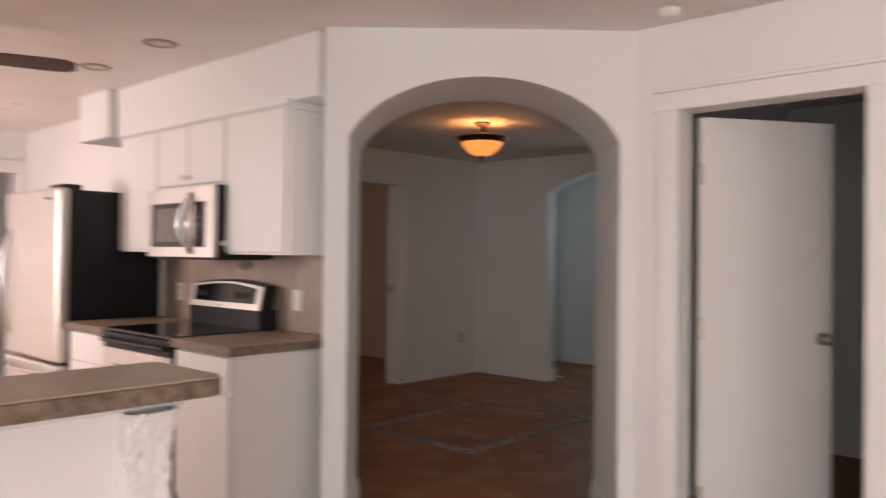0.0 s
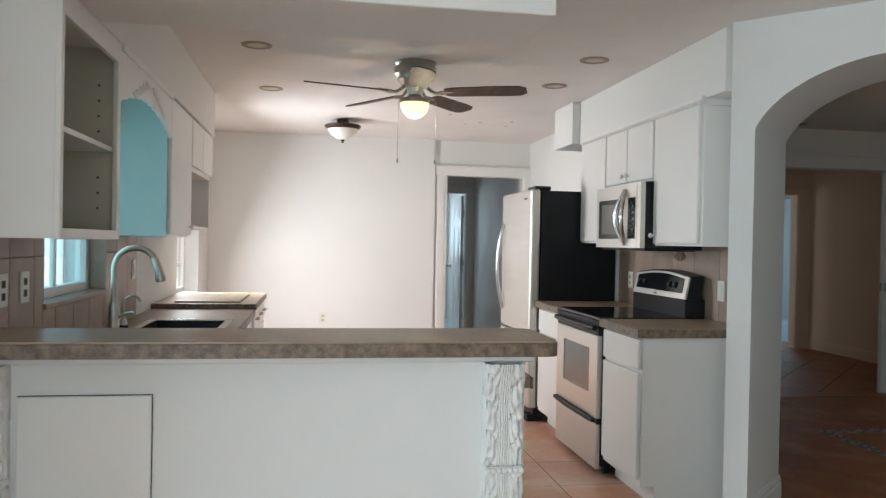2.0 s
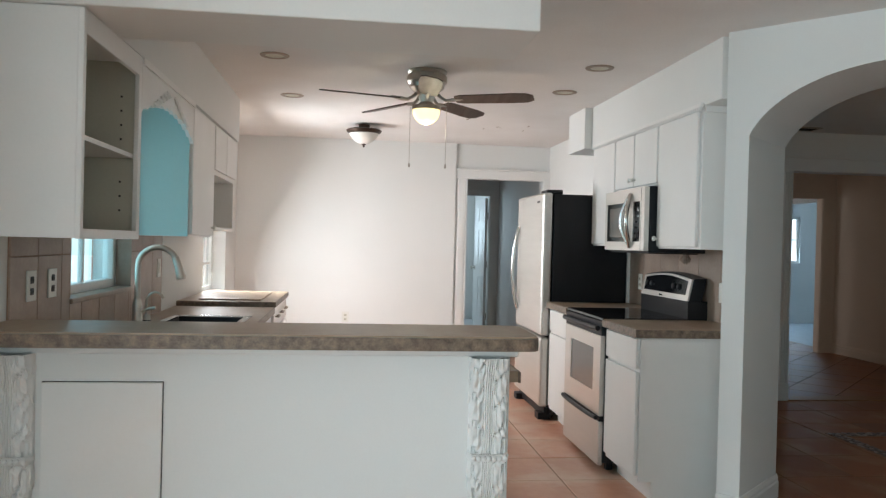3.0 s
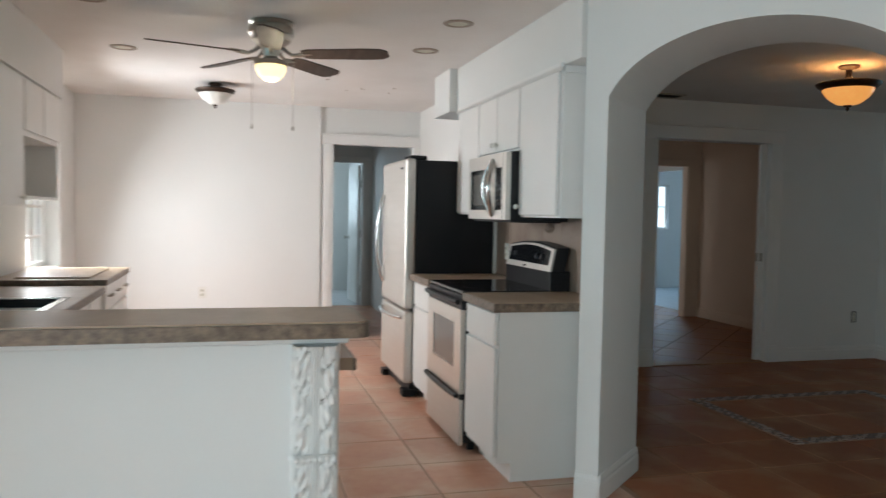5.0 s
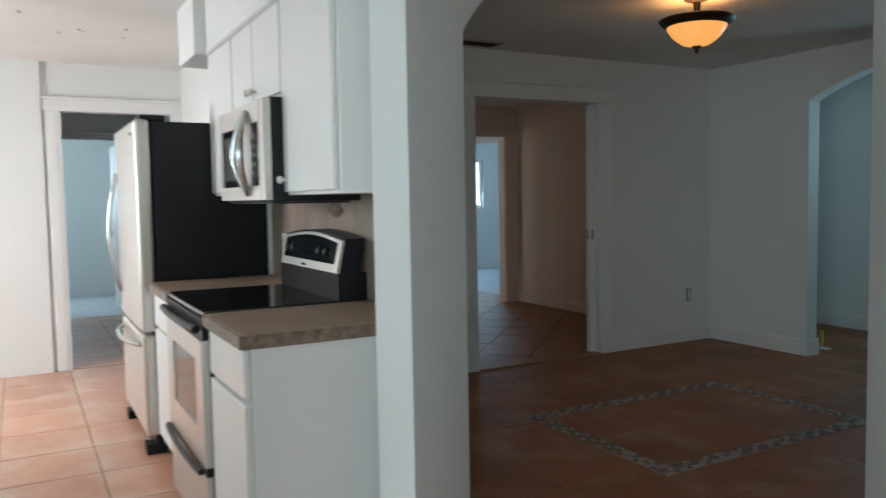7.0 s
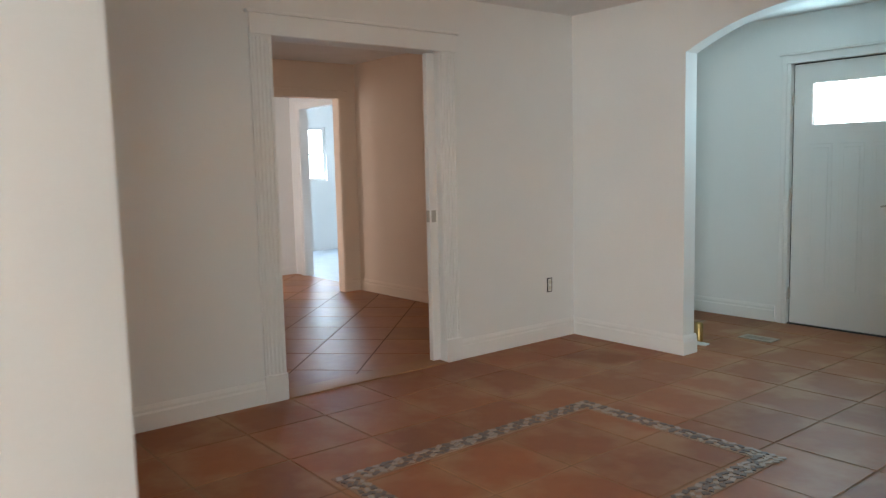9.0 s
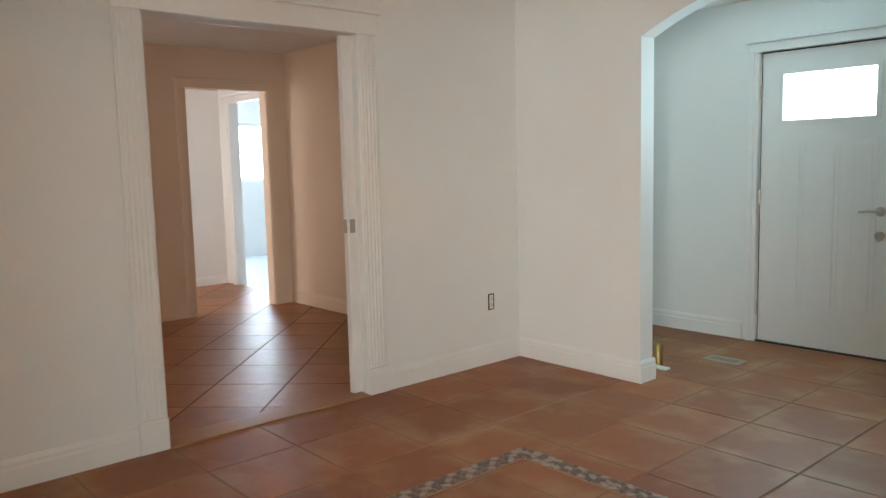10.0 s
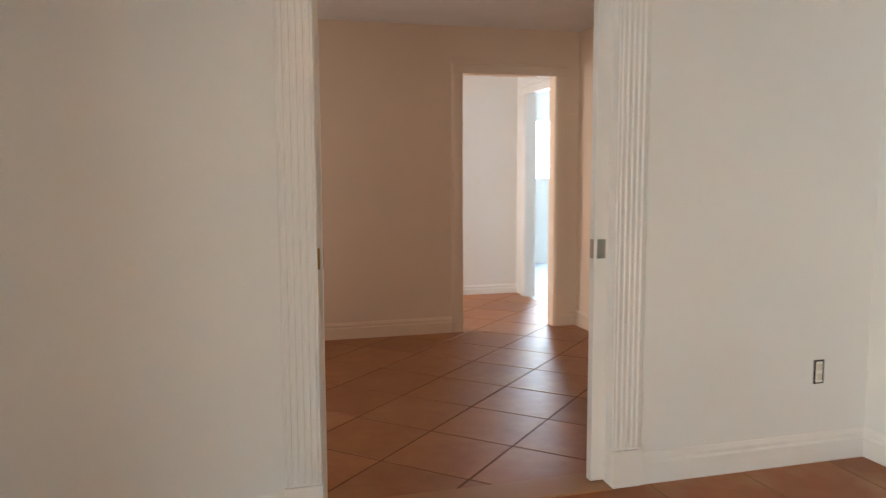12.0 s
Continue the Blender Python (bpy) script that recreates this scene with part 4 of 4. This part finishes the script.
part(wf, "base", BLACK, lambda bm: lathe(bm, [(0.024, 0), (0.024, 0.03), (0, 0.03)], -3.55, 0.0, LT, 14))

splash("backsplash", -4.35, -2.10, -0.12, 1, LT, 1.40, 0.25, 0.40, "tan stone-look backsplash tiles around the sink window",
       [(-4.35, WX0, LT, 1.40), (WX1, -2.10, LT, 1.40), (WX0, WX1, LT, 1.06)])


def plate(x, y, z, ny, label, kind_, nx=0, w=0.075, h=0.118):
    p = thing("wall_plate", (x, y, z), label, "outlet", "switch and outlet plates")
    s = ny or nx

    def bb(bm, a, b, d, c, e, bev=0.002):
        if ny:
            box(bm, x + a, x + b, y, y + s * d, z + c, z + e, bev, 1)
        else:
            box(bm, x, x + s * d, y + a, y + b, z + c, z + e, bev, 1)
    part(p, "cover", PLASTIC, lambda bm: bb(bm, -w / 2, w / 2, 0.006, -h / 2, h / 2))
    if kind_ == "switch":
        part(p, "rocker", PLASTIC, lambda bm: bb(bm, -0.016, 0.016, 0.011, -0.033, 0.033))
    else:
        part(p, "socket", INSIDE if kind_ == "outlet" else BLACK, lambda bm: [bb(bm, -0.016, 0.016, 0.0085, c - 0.014, c + 0.014, 0.003) for c in (-0.022, 0.022)])
        slots = part(p, "slot", BLACK, lambda bm: [bb(bm, a - 0.0015, a + 0.0015, 0.0095, c - 0.006, c + 0.006, 0) for c in (-0.022, 0.022) for a in (-0.006, 0.006)])
        tagged(slots, kind="stuff")
    return p


plate(-2.28, -0.11, 1.157, 1, "white double outlet plate on the tiles", "dark", w=0.085)
plate(-2.488, -0.11, 1.157, 1, "white outlet plate with dark sockets on the tiles", "dark", w=0.085)
plate(-4.25, -0.11, 1.157, 1, "white switch plate past the sink window", "switch")
plate(-4.795, KY - 0.011, 1.105, -1, "white outlet plate on the backsplash", "outlet")
plate(-3.50, KY - 0.011, 1.105, -1, "white switch plate on the backsplash", "switch")
plate(-7.605, 1.06, 0.53, 0, "white outlet plate low on the far wall", "outlet", nx=1)

# wall cabinets on the sink side
CF, CB = 0.18, -0.118
oc = thing("open_shelf_cabinet", (-2.24, 0.03, 1.36), "white open-fronted wall cabinet with one shelf", "cabinet", "sink side cabinets")
O0, O1 = -2.60, -1.88
part(oc, "body", CAB, boxes((O1 - 0.018, O1, CB, CF, 1.345, 2.118), (O0, O0 + 0.018, CB, CF, 1.345, 2.118), (O0 + 0.018, O1 - 0.018, CB, CF, 1.345, 1.362), (O0 + 0.018, O1 - 0.018, CB, CF, 2.09, 2.118)))
part(oc, "face_frame", CAB, boxes((O1 - 0.026, O1 + 0.002, CF, CF + 0.02, 1.343, 2.118), (O0, O0 + 0.042, CF, CF + 0.02, 1.343, 2.118), (O0 + 0.042, O1 - 0.026, CF, CF + 0.02, 1.343, 1.378), (O0 + 0.042, O1 - 0.026, CF, CF + 0.02, 2.035, 2.118), bevel=0.003))
part(oc, "back", INSIDE, boxes((O0 + 0.018, O1 - 0.018, CB, CB + 0.008, 1.362, 2.09), (O0 + 0.018, O0 + 0.024, CB + 0.008, CF, 1.362, 2.09), (O1 - 0.024, O1 - 0.018, CB + 0.008, CF, 1.362, 2.09)), "grey-green unpainted inside")
part(oc, "shelf", CAB, boxes((O0 + 0.024, O1 - 0.024, CB + 0.008, CF - 0.005, 1.685, 1.703)))
pegs = part(oc, "peg_hole", GAP, boxes(*[(O0 + 0.024, O0 + 0.026, y, y + 0.008, z, z + 0.008) for y in (CF - 0.06, CB + 0.06) for z in (1.46, 1.52, 1.58, 1.76, 1.82, 1.88, 1.94)]))
tagged(pegs, kind="stuff")


def valance(bm):
    lo, hi = -3.69, O0
    prof, n = [], 78
    for i in range(n + 1):
        k = i / n
        s = abs(2 * k - 1)
        prof.append((lo + (hi - lo) * k, 1.885 + 0.085 * (1 - s ** 2.0) + 0.014 * abs(math.sin(k * math.pi * 11))))
    m = Matrix(((1, 0, 0, 0), (0, 0, 1, CF), (0, 1, 0, 0), (0, 0, 0, 1)))
    arch_strip(bm, m, prof, 2.118, 0.02)
    for s in (-1, 1):
        for j in range(5):
            tube(bm, [(-3.14 + s * (0.05 + 0.06 * j), CF + 0.024, 2.055 - 0.02 * j), (-3.14 + s * (0.085 + 0.06 * j), CF + 0.028, 2.035 - 0.02 * j), (-3.14 + s * (0.105 + 0.06 * j), CF + 0.022, 2.06 - 0.025 * j)], [0.006, 0.012, 0.004], 6)
    box(bm, lo, hi, CF + 0.02, CF + 0.03, 2.09, 2.118)


single("valance", CAB, valance, "white scalloped carved valance above the sink window", "valance", smooth=False)
c2 = upper_cabinet(-4.40, -3.69, CF, CB, 1.36, 2.118, 1, [(-4.385, -3.705, -4.30, 1.42)], "white slab-door wall cabinet past the sink window", "sink side cabinets")
# thin panel whose teal colour stands for light from the sink window
part(c2, "side_panel", TEAL_CAST, boxes((-3.69, -3.685, CB, CF - 0.001, 1.362, 2.116)), "white side panel with the window's teal light in its colour")
c3 = thing("niche_cabinet", (-5.0, 0.03, 1.40), "white wall cabinet with an open niche below its door", "cabinet", "sink side cabinets")
part(c3, "body", CAB, boxes((-5.36, -4.40, CB, CF, 1.78, 2.118), (-5.36, -5.34, CB, CF, 1.41, 1.78), (-4.42, -4.40, CB, CF, 1.41, 1.78), (-5.34, -4.42, CB, CF, 1.41, 1.43), (-5.34, -4.42, CB, CB + 0.01, 1.43, 1.78)))
cab_door(c3, -5.35, -4.885, 1.81, 2.10, CF, 1)
cab_door(c3, -4.875, -4.42, 1.81, 2.10, CF, 1)

# desk counter beyond the sink run
DT = 0.905
dk = thing("desk_cabinet", (-5.25, 0.2, 0), "white painted drawer cabinet with metal pulls", "cabinet", "base cabinets")
part(dk, "body", CAB, boxes((-5.95, -4.84, -0.118, 0.54, 0.09, DT - 0.04)))
part(dk, "plinth", CAB, boxes((-5.94, -4.85, -0.118, 0.47, 0, 0.09)))
for i in range(3):
    a = -5.93 + 0.365 * i
    for z0, z1 in ((0.13, 0.48), (0.50, 0.68), (0.70, 0.87)):
        part(dk, "drawer", CAB, boxes((a, a + 0.345, 0.54, 0.56, z0, z1), bevel=0.004))
        part(dk, "pull", NICKEL, lambda bm: tube(bm, [(a + 0.12, 0.56, (z0 + z1) / 2), (a + 0.12, 0.585, (z0 + z1) / 2), (a + 0.23, 0.585, (z0 + z1) / 2), (a + 0.23, 0.56, (z0 + z1) / 2)], 0.006, 8), "metal pull")
worktop("desk_countertop", -5.98, -4.82, -0.118, 0.57, DT, 0.04, "brown laminate countertop on the drawer cabinet", strips(-5.98, -4.82, -0.118, 0.57, DT, 0.04, "ewn"))
single("loose_board", [COUNTER], boxes((-5.70, -4.90, 0.02, 0.46, DT, DT + 0.012), bevel=0.003), "loose tan laminate board lying on the countertop", "board", base=(0, 0, 0))

# ---- ceiling fittings ----
FXx, FXy = -4.11, 1.56
fan = thing("ceiling_fan", (FXx, FXy, Z), "flush-mount nickel ceiling fan with dark blades and a lit bowl", "ceiling fan")
part(fan, "housing", NICKEL, lambda bm: lathe(bm, [(0, 0), (0.125, 0), (0.13, -0.012), (0.118, -0.025), (0.13, -0.04), (0.13, -0.075), (0.115, -0.09), (0.112, -0.11), (0.06, -0.155), (0.052, -0.16), (0.04, -0.20), (0.055, -0.215), (0.092, -0.225), (0.095, -0.25), (0.08, -0.255), (0, -0.255)], FXx, FXy, Z, 36), smooth=True)
part(fan, "bowl", FANGLASS, lambda bm: lathe(bm, [(0.088, -0.252), (0.086, -0.275), (0.070, -0.31), (0.04, -0.335), (0, -0.345)], FXx, FXy, Z, 32), "glowing frosted glass bowl", True).visible_shadow = False


def blade(bm, ang):
    m = Matrix.Translation((FXx, FXy, Z - 0.185)) @ Matrix.Rotation(radians(ang), 4, "Z") @ Matrix.Rotation(radians(-12), 4, "X")
    pts = [(0.19, -0.045), (0.23, -0.06), (0.56, -0.070), (0.65, -0.064), (0.69, -0.034), (0.69, 0.034), (0.65, 0.064), (0.56, 0.070), (0.23, 0.06), (0.19, 0.045)]
    prism(bm, pts, m @ Matrix.Translation((0, 0, -0.004)), 0.008)


def iron(bm, ang):
    c, s = math.cos(radians(ang)), math.sin(radians(ang))
    tube(bm, [(FXx + r * c, FXy + r * s, Z + h) for r, h in ((0.07, -0.15), (0.10, -0.175), (0.13, -0.192), (0.17, -0.19), (0.24, -0.182))], [0.012, 0.010, 0.010, 0.014, 0.008], 8)


for k in range(5):
    ang = 69 + 72 * k
    part(fan, "blade", BLADE, lambda bm: blade(bm, ang), "dark wood-look blade")
    part(fan, "blade_iron", NICKEL, lambda bm: iron(bm, ang), smooth=True)


def chain(bm, dx, dy, L):
    tube(bm, [(FXx + dx, FXy + dy, Z - 0.24), (FXx + dx, FXy + dy, Z - 0.24 - L)], 0.0016, 6)
    lathe(bm, [(0, 0), (0.005, -0.006), (0.008, -0.022), (0.005, -0.03), (0, -0.031)], FXx + dx, FXy + dy, Z - 0.24 - L, 10)


for dx, dy, L in ((0.03, -0.105, 0.352), (0.03, 0.127, 0.352)):
    part(fan, "pull_chain", NICKEL, lambda bm: chain(bm, dx, dy, L), "thin pull chain", True)

DMx, DMy = -6.5, 1.2
dome = thing("ceiling_lamp", (DMx, DMy, Z), "flush dome lamp with a bronze ring and white glass, unlit", "ceiling lamp")
part(dome, "canopy", BRONZE, lambda bm: lathe(bm, [(0, 0), (0.055, 0), (0.05, -0.03), (0.10, -0.05)], DMx, DMy, Z, 32), smooth=True)
part(dome, "ring", BRONZE, lambda bm: lathe(bm, [(0.10, -0.045), (0.155, -0.048), (0.168, -0.058), (0.160, -0.075), (0.142, -0.088), (0.13, -0.088)], DMx, DMy, Z, 32), smooth=True)
part(dome, "bowl", DOMEGLASS, lambda bm: lathe(bm, [(0.142, -0.084), (0.130, -0.11), (0.10, -0.148), (0.05, -0.178), (0, -0.186)], DMx, DMy, Z, 32), "white frosted glass bowl", True)
part(dome, "finial", BRONZE, lambda bm: lathe(bm, [(0.018, -0.178), (0.02, -0.190), (0.009, -0.198), (0.011, -0.206), (0, -0.22)], DMx, DMy, Z, 16), smooth=True)

LX, LY = -4.0, 5.51
lamp = thing("dining_lamp", (LX, LY, Z), "bronze semi-flush ceiling lamp with a glowing amber glass bowl", "ceiling lamp")
part(lamp, "canopy", BRONZE, lambda bm: lathe(bm, [(0, 0), (0.07, 0), (0.072, -0.012), (0.05, -0.022), (0.022, -0.03), (0.02, -0.075), (0.03, -0.085), (0.012, -0.1), (0.012, -0.26)], LX, LY, Z, 28), smooth=True)
part(lamp, "rim", BRONZE, lambda bm: lathe(bm, [(0.165, -0.135), (0.20, -0.118), (0.212, -0.125), (0.205, -0.14), (0.175, -0.165), (0.16, -0.165)], LX, LY, Z, 40), smooth=True)
part(lamp, "bowl", AMBER, lambda bm: lathe(bm, [(0.170, -0.15), (0.163, -0.18), (0.135, -0.22), (0.10, -0.25), (0.07, -0.268), (0.02, -0.277), (0, -0.278)], LX, LY, Z, 40), "glowing amber glass bowl", True).visible_shadow = False
part(lamp, "finial", BRONZE, lambda bm: lathe(bm, [(0.03, -0.272), (0.026, -0.285), (0.01, -0.292), (0.013, -0.305), (0, -0.322)], LX, LY, Z, 16), smooth=True)


def can_light(x, y):
    c = thing("recessed_light", (x, y, Z), "recessed ceiling light with a pale ring, unlit", "ceiling light", "recessed lights")
    part(c, "ring", CANRING, lambda bm: lathe(bm, [(0.055, -0.001), (0.06, -0.008), (0.085, -0.006), (0.088, -0.001)], x, y, Z, 28), smooth=True)
    part(c, "lens", INSIDE, lambda bm: lathe(bm, [(0.058, -0.004), (0.03, -0.0025), (0, -0.0025)], x, y, Z, 24))


for x, y in ((-3.77, 2.59), (-4.55, 2.59), (-3.89, 0.62), (-5.16, 0.63)):
    can_light(x, y)


def smoke(x, y, r, label):
    s = thing("smoke_alarm", (x, y, Z), label, "smoke alarm")
    part(s, "body", PLASTIC, lambda bm: lathe(bm, [(0, -0.035), (r * 0.7, -0.035), (r * 0.95, -0.022), (r, 0)], x, y, Z, 24), smooth=True)


FLAKES = [(-5.93, 2.1, 0.039, 0.012), (-6.34, 2.47, 0.014, 0.007), (-6.18, 2.71, 0.035, 0.01), (-6.44, 2.33, 0.031, 0.008), (-6.3, 2.44, 0.029, 0.01), (-6.46, 2.72, 0.028, 0.007)]


def flake_marks(bm):
    for x, y, a, b in FLAKES:
        prism(bm, [(-a, -b * 0.6), (-a * 0.3, -b), (a, -b * 0.4), (a * 0.7, b), (-a * 0.5, b * 0.7)], Matrix.Translation((x, y, Z - 0.0016)), 0.0012)


single("ceiling_marks", CANRING, flake_marks, "small flaked spots in the ceiling paint", "paint flakes", "stuff")

smoke(-1.52, 3.80, 0.055, "small round white smoke alarm on the ceiling")
smoke(-1.24, 3.80, 0.07, "round cream smoke alarm on the ceiling")


def vent(x0, x1, y0, y1, label):
    v = thing("ceiling_vent", ((x0 + x1) / 2, (y0 + y1) / 2, Z), label, "vent")
    part(v, "frame", NICKEL, boxes((x0, x1, y0, y0 + 0.02, Z - 0.01, Z), (x0, x1, y1 - 0.02, y1, Z - 0.01, Z), (x0, x0 + 0.02, y0, y1, Z - 0.01, Z), (x1 - 0.02, x1, y0, y1, Z - 0.01, Z)))
    n = int((x1 - x0 - 0.04) / 0.02)
    part(v, "slat", GAP, boxes(*[(x0 + 0.022 + 0.02 * i, x0 + 0.034 + 0.02 * i, y0 + 0.02, y1 - 0.02, Z - 0.008, Z - 0.002) for i in range(n)]))


vent(-5.70, -5.52, 4.85, 5.2, "dark louvred ceiling vent in the dining room")

# ---- dining room and entry details ----
ot = thing("bare_outlet", (PX, 7.35, 0.42), "bare outlet without a cover plate in the dining wall", "outlet")
part(ot, "box_gap", GAP, boxes((PX, PX + 0.002, 7.322, 7.378, 0.365, 0.475)))
part(ot, "socket", PLASTIC, boxes((PX + 0.002, PX + 0.006, 7.333, 7.367, 0.372, 0.468), bevel=0.0015))
for zz in (0.398, 0.442):
    part(ot, "receptacle", INSIDE, boxes((PX + 0.006, PX + 0.010, 7.337, 7.363, zz - 0.014, zz + 0.014), bevel=0.003))
plate(-10.7, 7.35, 1.2, 0, "small dark switch on the landing wall", "switch", nx=1, w=0.03, h=0.05)
can = thing("brass_canister", (-4.93, 8.05, 0), "small brass cylinder standing on the entry floor", "canister")
part(can, "body", BRASS, lambda bm: lathe(bm, [(0, 0), (0.03, 0), (0.03, 0.14), (0.027, 0.144), (0.025, 0.14), (0.025, 0.02), (0, 0.02)], -4.95, 8.05, 0, 20), smooth=True)
part(can, "foot_plate", PLASTIC, boxes((-5.0, -4.84, 7.96, 8.02, 0, 0.012), bevel=0.003))
fv = thing("floor_vent", (-4.7, 8.5, 0), "metal floor register set in the entry tiles", "vent")
part(fv, "frame", CANRING, boxes((-4.83, -4.80, 8.38, 8.52, 0, 0.007), (-4.60, -4.57, 8.38, 8.52, 0, 0.007), (-4.80, -4.60, 8.38, 8.41, 0, 0.007), (-4.80, -4.60, 8.49, 8.52, 0, 0.007)))
part(fv, "slat", CANRING, boxes(*[(-4.795 + 0.02 * i, -4.785 + 0.02 * i, 8.41, 8.49, 0, 0.006) for i in range(10)]))

# mosaic border in the dining floor
mos = thing("mosaic_border", (-4.0, 5.51, 0), "rectangular border of broken light and dark stone mosaic", "floor mosaic", kind="structure")
MX0, MX1, MY0, MY1, MB = -4.58, -3.40, 4.68, 6.34, 0.105
part(mos, "bed", GROUT, boxes((MX0, MX1, MY0, MY0 + MB, 0, 0.004), (MX0, MX1, MY1 - MB, MY1, 0, 0.004), (MX0, MX0 + MB, MY0 + MB, MY1 - MB, 0, 0.004), (MX1 - MB, MX1, MY0 + MB, MY1 - MB, 0, 0.004)))
rnd = random.Random(5)


def chips(bm_light, bm_dark):
    for x0, y0, dx, dy, L in ((MX0, MY0 + MB / 2, 1, 0, MX1 - MX0), (MX0, MY1 - MB / 2, 1, 0, MX1 - MX0), (MX0 + MB / 2, MY0 + MB, 0, 1, MY1 - MY0 - 2 * MB), (MX1 - MB / 2, MY0 + MB, 0, 1, MY1 - MY0 - 2 * MB)):
        s = 0.012
        i = 0
        while s < L - 0.03:
            step = rnd.uniform(0.034, 0.05)
            for k in (-1, 0, 1):
                a = math.atan2(dy, dx) + (0.6 if i % 2 else -0.5) + rnd.uniform(-0.25, 0.25)
                c = Vector((x0 + dx * (s + step / 2) - dy * k * 0.031, y0 + dy * (s + step / 2) + dx * k * 0.031))
                ru, rv = rnd.uniform(0.015, 0.024), rnd.uniform(0.009, 0.014)
                m = Matrix.Translation((c.x, c.y, 0.004)) @ Matrix.Rotation(a, 4, "Z")
                pts = [(-ru, -rv * rnd.uniform(0.6, 1)), (ru, -rv), (ru * rnd.uniform(0.6, 1), rv), (-ru * rnd.uniform(0.7, 1), rv * rnd.uniform(0.7, 1))]
                prism(bm_light if (k == (i % 3) - 1 or rnd.random() < 0.22) else bm_dark, pts, m, 0.004)
            s += step
            i += 1


bl, bd = bmesh.new(), bmesh.new()
chips(bl, bd)
for nm, b, mt in (("light_chip", bl, STONE_L), ("dark_chip", bd, STONE_D)):
    o = finish(nm, b, mt, mos.location)
    o.parent, o.location = mos, (0, 0, 0)
    tagged(o, "pale stone chips" if mt is STONE_L else "dark stone chips", kind="stuff")

# ---- tiled floors ----
PITCH, JOINT = 0.46, 0.0055


def clip(poly, x0, x1, y0, y1):
    for ax, lim, s in ((0, x0, 1), (0, x1, -1), (1, y0, 1), (1, y1, -1)):
        out = []
        for i, p in enumerate(poly):
            q = poly[(i + 1) % len(poly)]
            a, b = s * (p[ax] - lim), s * (q[ax] - lim)
            if a >= 0:
                out.append(p)
            if a * b < 0:
                k = a / (a - b)
                out.append((p[0] + k * (q[0] - p[0]), p[1] + k * (q[1] - p[1])))
        poly = out
        if len(poly) < 3:
            return []
    return poly


def tile_mesh(poly, mat):
    bm = bmesh.new()
    prism(bm, poly, Matrix.Translation((0, 0, -0.014)), 0.014)
    top = [e for e in bm.edges if all(v.co.z > -0.001 for v in e.verts)]
    bmesh.ops.bevel(bm, geom=top, offset=0.004, segments=1, affect="EDGES")
    bmesh.ops.recalc_face_normals(bm, faces=bm.faces)
    me = bpy.data.meshes.new("tile")
    bm.to_mesh(me)
    bm.free()
    me.materials.append(mat)
    return me


def tiled(name, rects, mat, label, angle=0.0, ox=-3.53, oy=1.89):
    """Square tiles on one grid, clipped to rectangles (x0, x1, y0, y1), over a bed of grout."""
    f = single(name, GROUT_D if mat is TILE else GROUT_T if mat is TILED else GROUT, boxes(*[(r[0], r[1], r[2], r[3], -0.06, -0.003) for r in rects]), label, "floor", "structure")
    h = PITCH / 2 - JOINT / 2
    c, s = math.cos(angle), math.sin(angle)
    full = [(c * a - s * b, s * a + c * b) for a, b in ((-h, -h), (h, -h), (h, h), (-h, h))]
    shared = tile_mesh(full, mat)
    for r in rects:
        for i in range(-40, 41):
            for j in range(-40, 41):
                u, v = (i + 0.5) * PITCH, (j + 0.5) * PITCH
                cx, cy = ox + c * u - s * v, oy + s * u + c * v
                if not (r[0] - 0.4 < cx < r[1] + 0.4 and r[2] - 0.4 < cy < r[3] + 0.4):
                    continue
                p = clip([(cx + a, cy + b) for a, b in full], *r)
                if not p:
                    continue
                xs, ys = [q[0] for q in p], [q[1] for q in p]
                if max(xs) - min(xs) < 0.03 or max(ys) - min(ys) < 0.03:
                    continue
                whole = all(abs(q[0] - cx - w[0]) < 1e-6 and abs(q[1] - cy - w[1]) < 1e-6 for q, w in zip(p, full)) and len(p) == 4
                ob = new("tile", shared if whole else tile_mesh([(q[0] - cx, q[1] - cy) for q in p], mat))
                ob.parent, ob.location = f, (cx, cy, -0.0015 * rnd.random())
    return f


tiled("floor_kitchen", [(-7.64, -1.2, -0.12, 3.30)], TILEK, "pale terracotta floor tiles with wide joints")
tiled("floor_dining", [(PX - 0.01, -1.78, 3.30, FY)], TILED, "worn glossy terracotta floor tiles")
tiled("floor_passage", [(-10.7, PX - 0.01, 4.0, 7.80)], TILE, "glossy terracotta floor tiles laid diagonally", radians(45), -6.366, 6.087)
tiled("floor_hall", [(-10.75, -7.64, 1.4, 3.32)], TILEK, "pale terracotta hall floor tiles")
tiled("floor_living", [(-1.2, 4.5, -2.6, SIDE), (-1.78, -1.2, 3.30, SIDE + 0.5)], TILEK, "pale terracotta living room floor tiles")
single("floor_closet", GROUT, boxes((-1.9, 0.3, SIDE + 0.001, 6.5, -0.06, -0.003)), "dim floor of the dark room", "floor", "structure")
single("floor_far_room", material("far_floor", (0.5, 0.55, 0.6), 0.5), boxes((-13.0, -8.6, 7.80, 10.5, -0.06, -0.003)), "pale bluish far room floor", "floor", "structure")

single("floor_bath", material("pale_vinyl", (0.62, 0.64, 0.66), 0.4), boxes((-13.0, -10.75, 1.4, 3.32, -0.06, -0.003)), "pale bathroom floor", "floor", "structure")
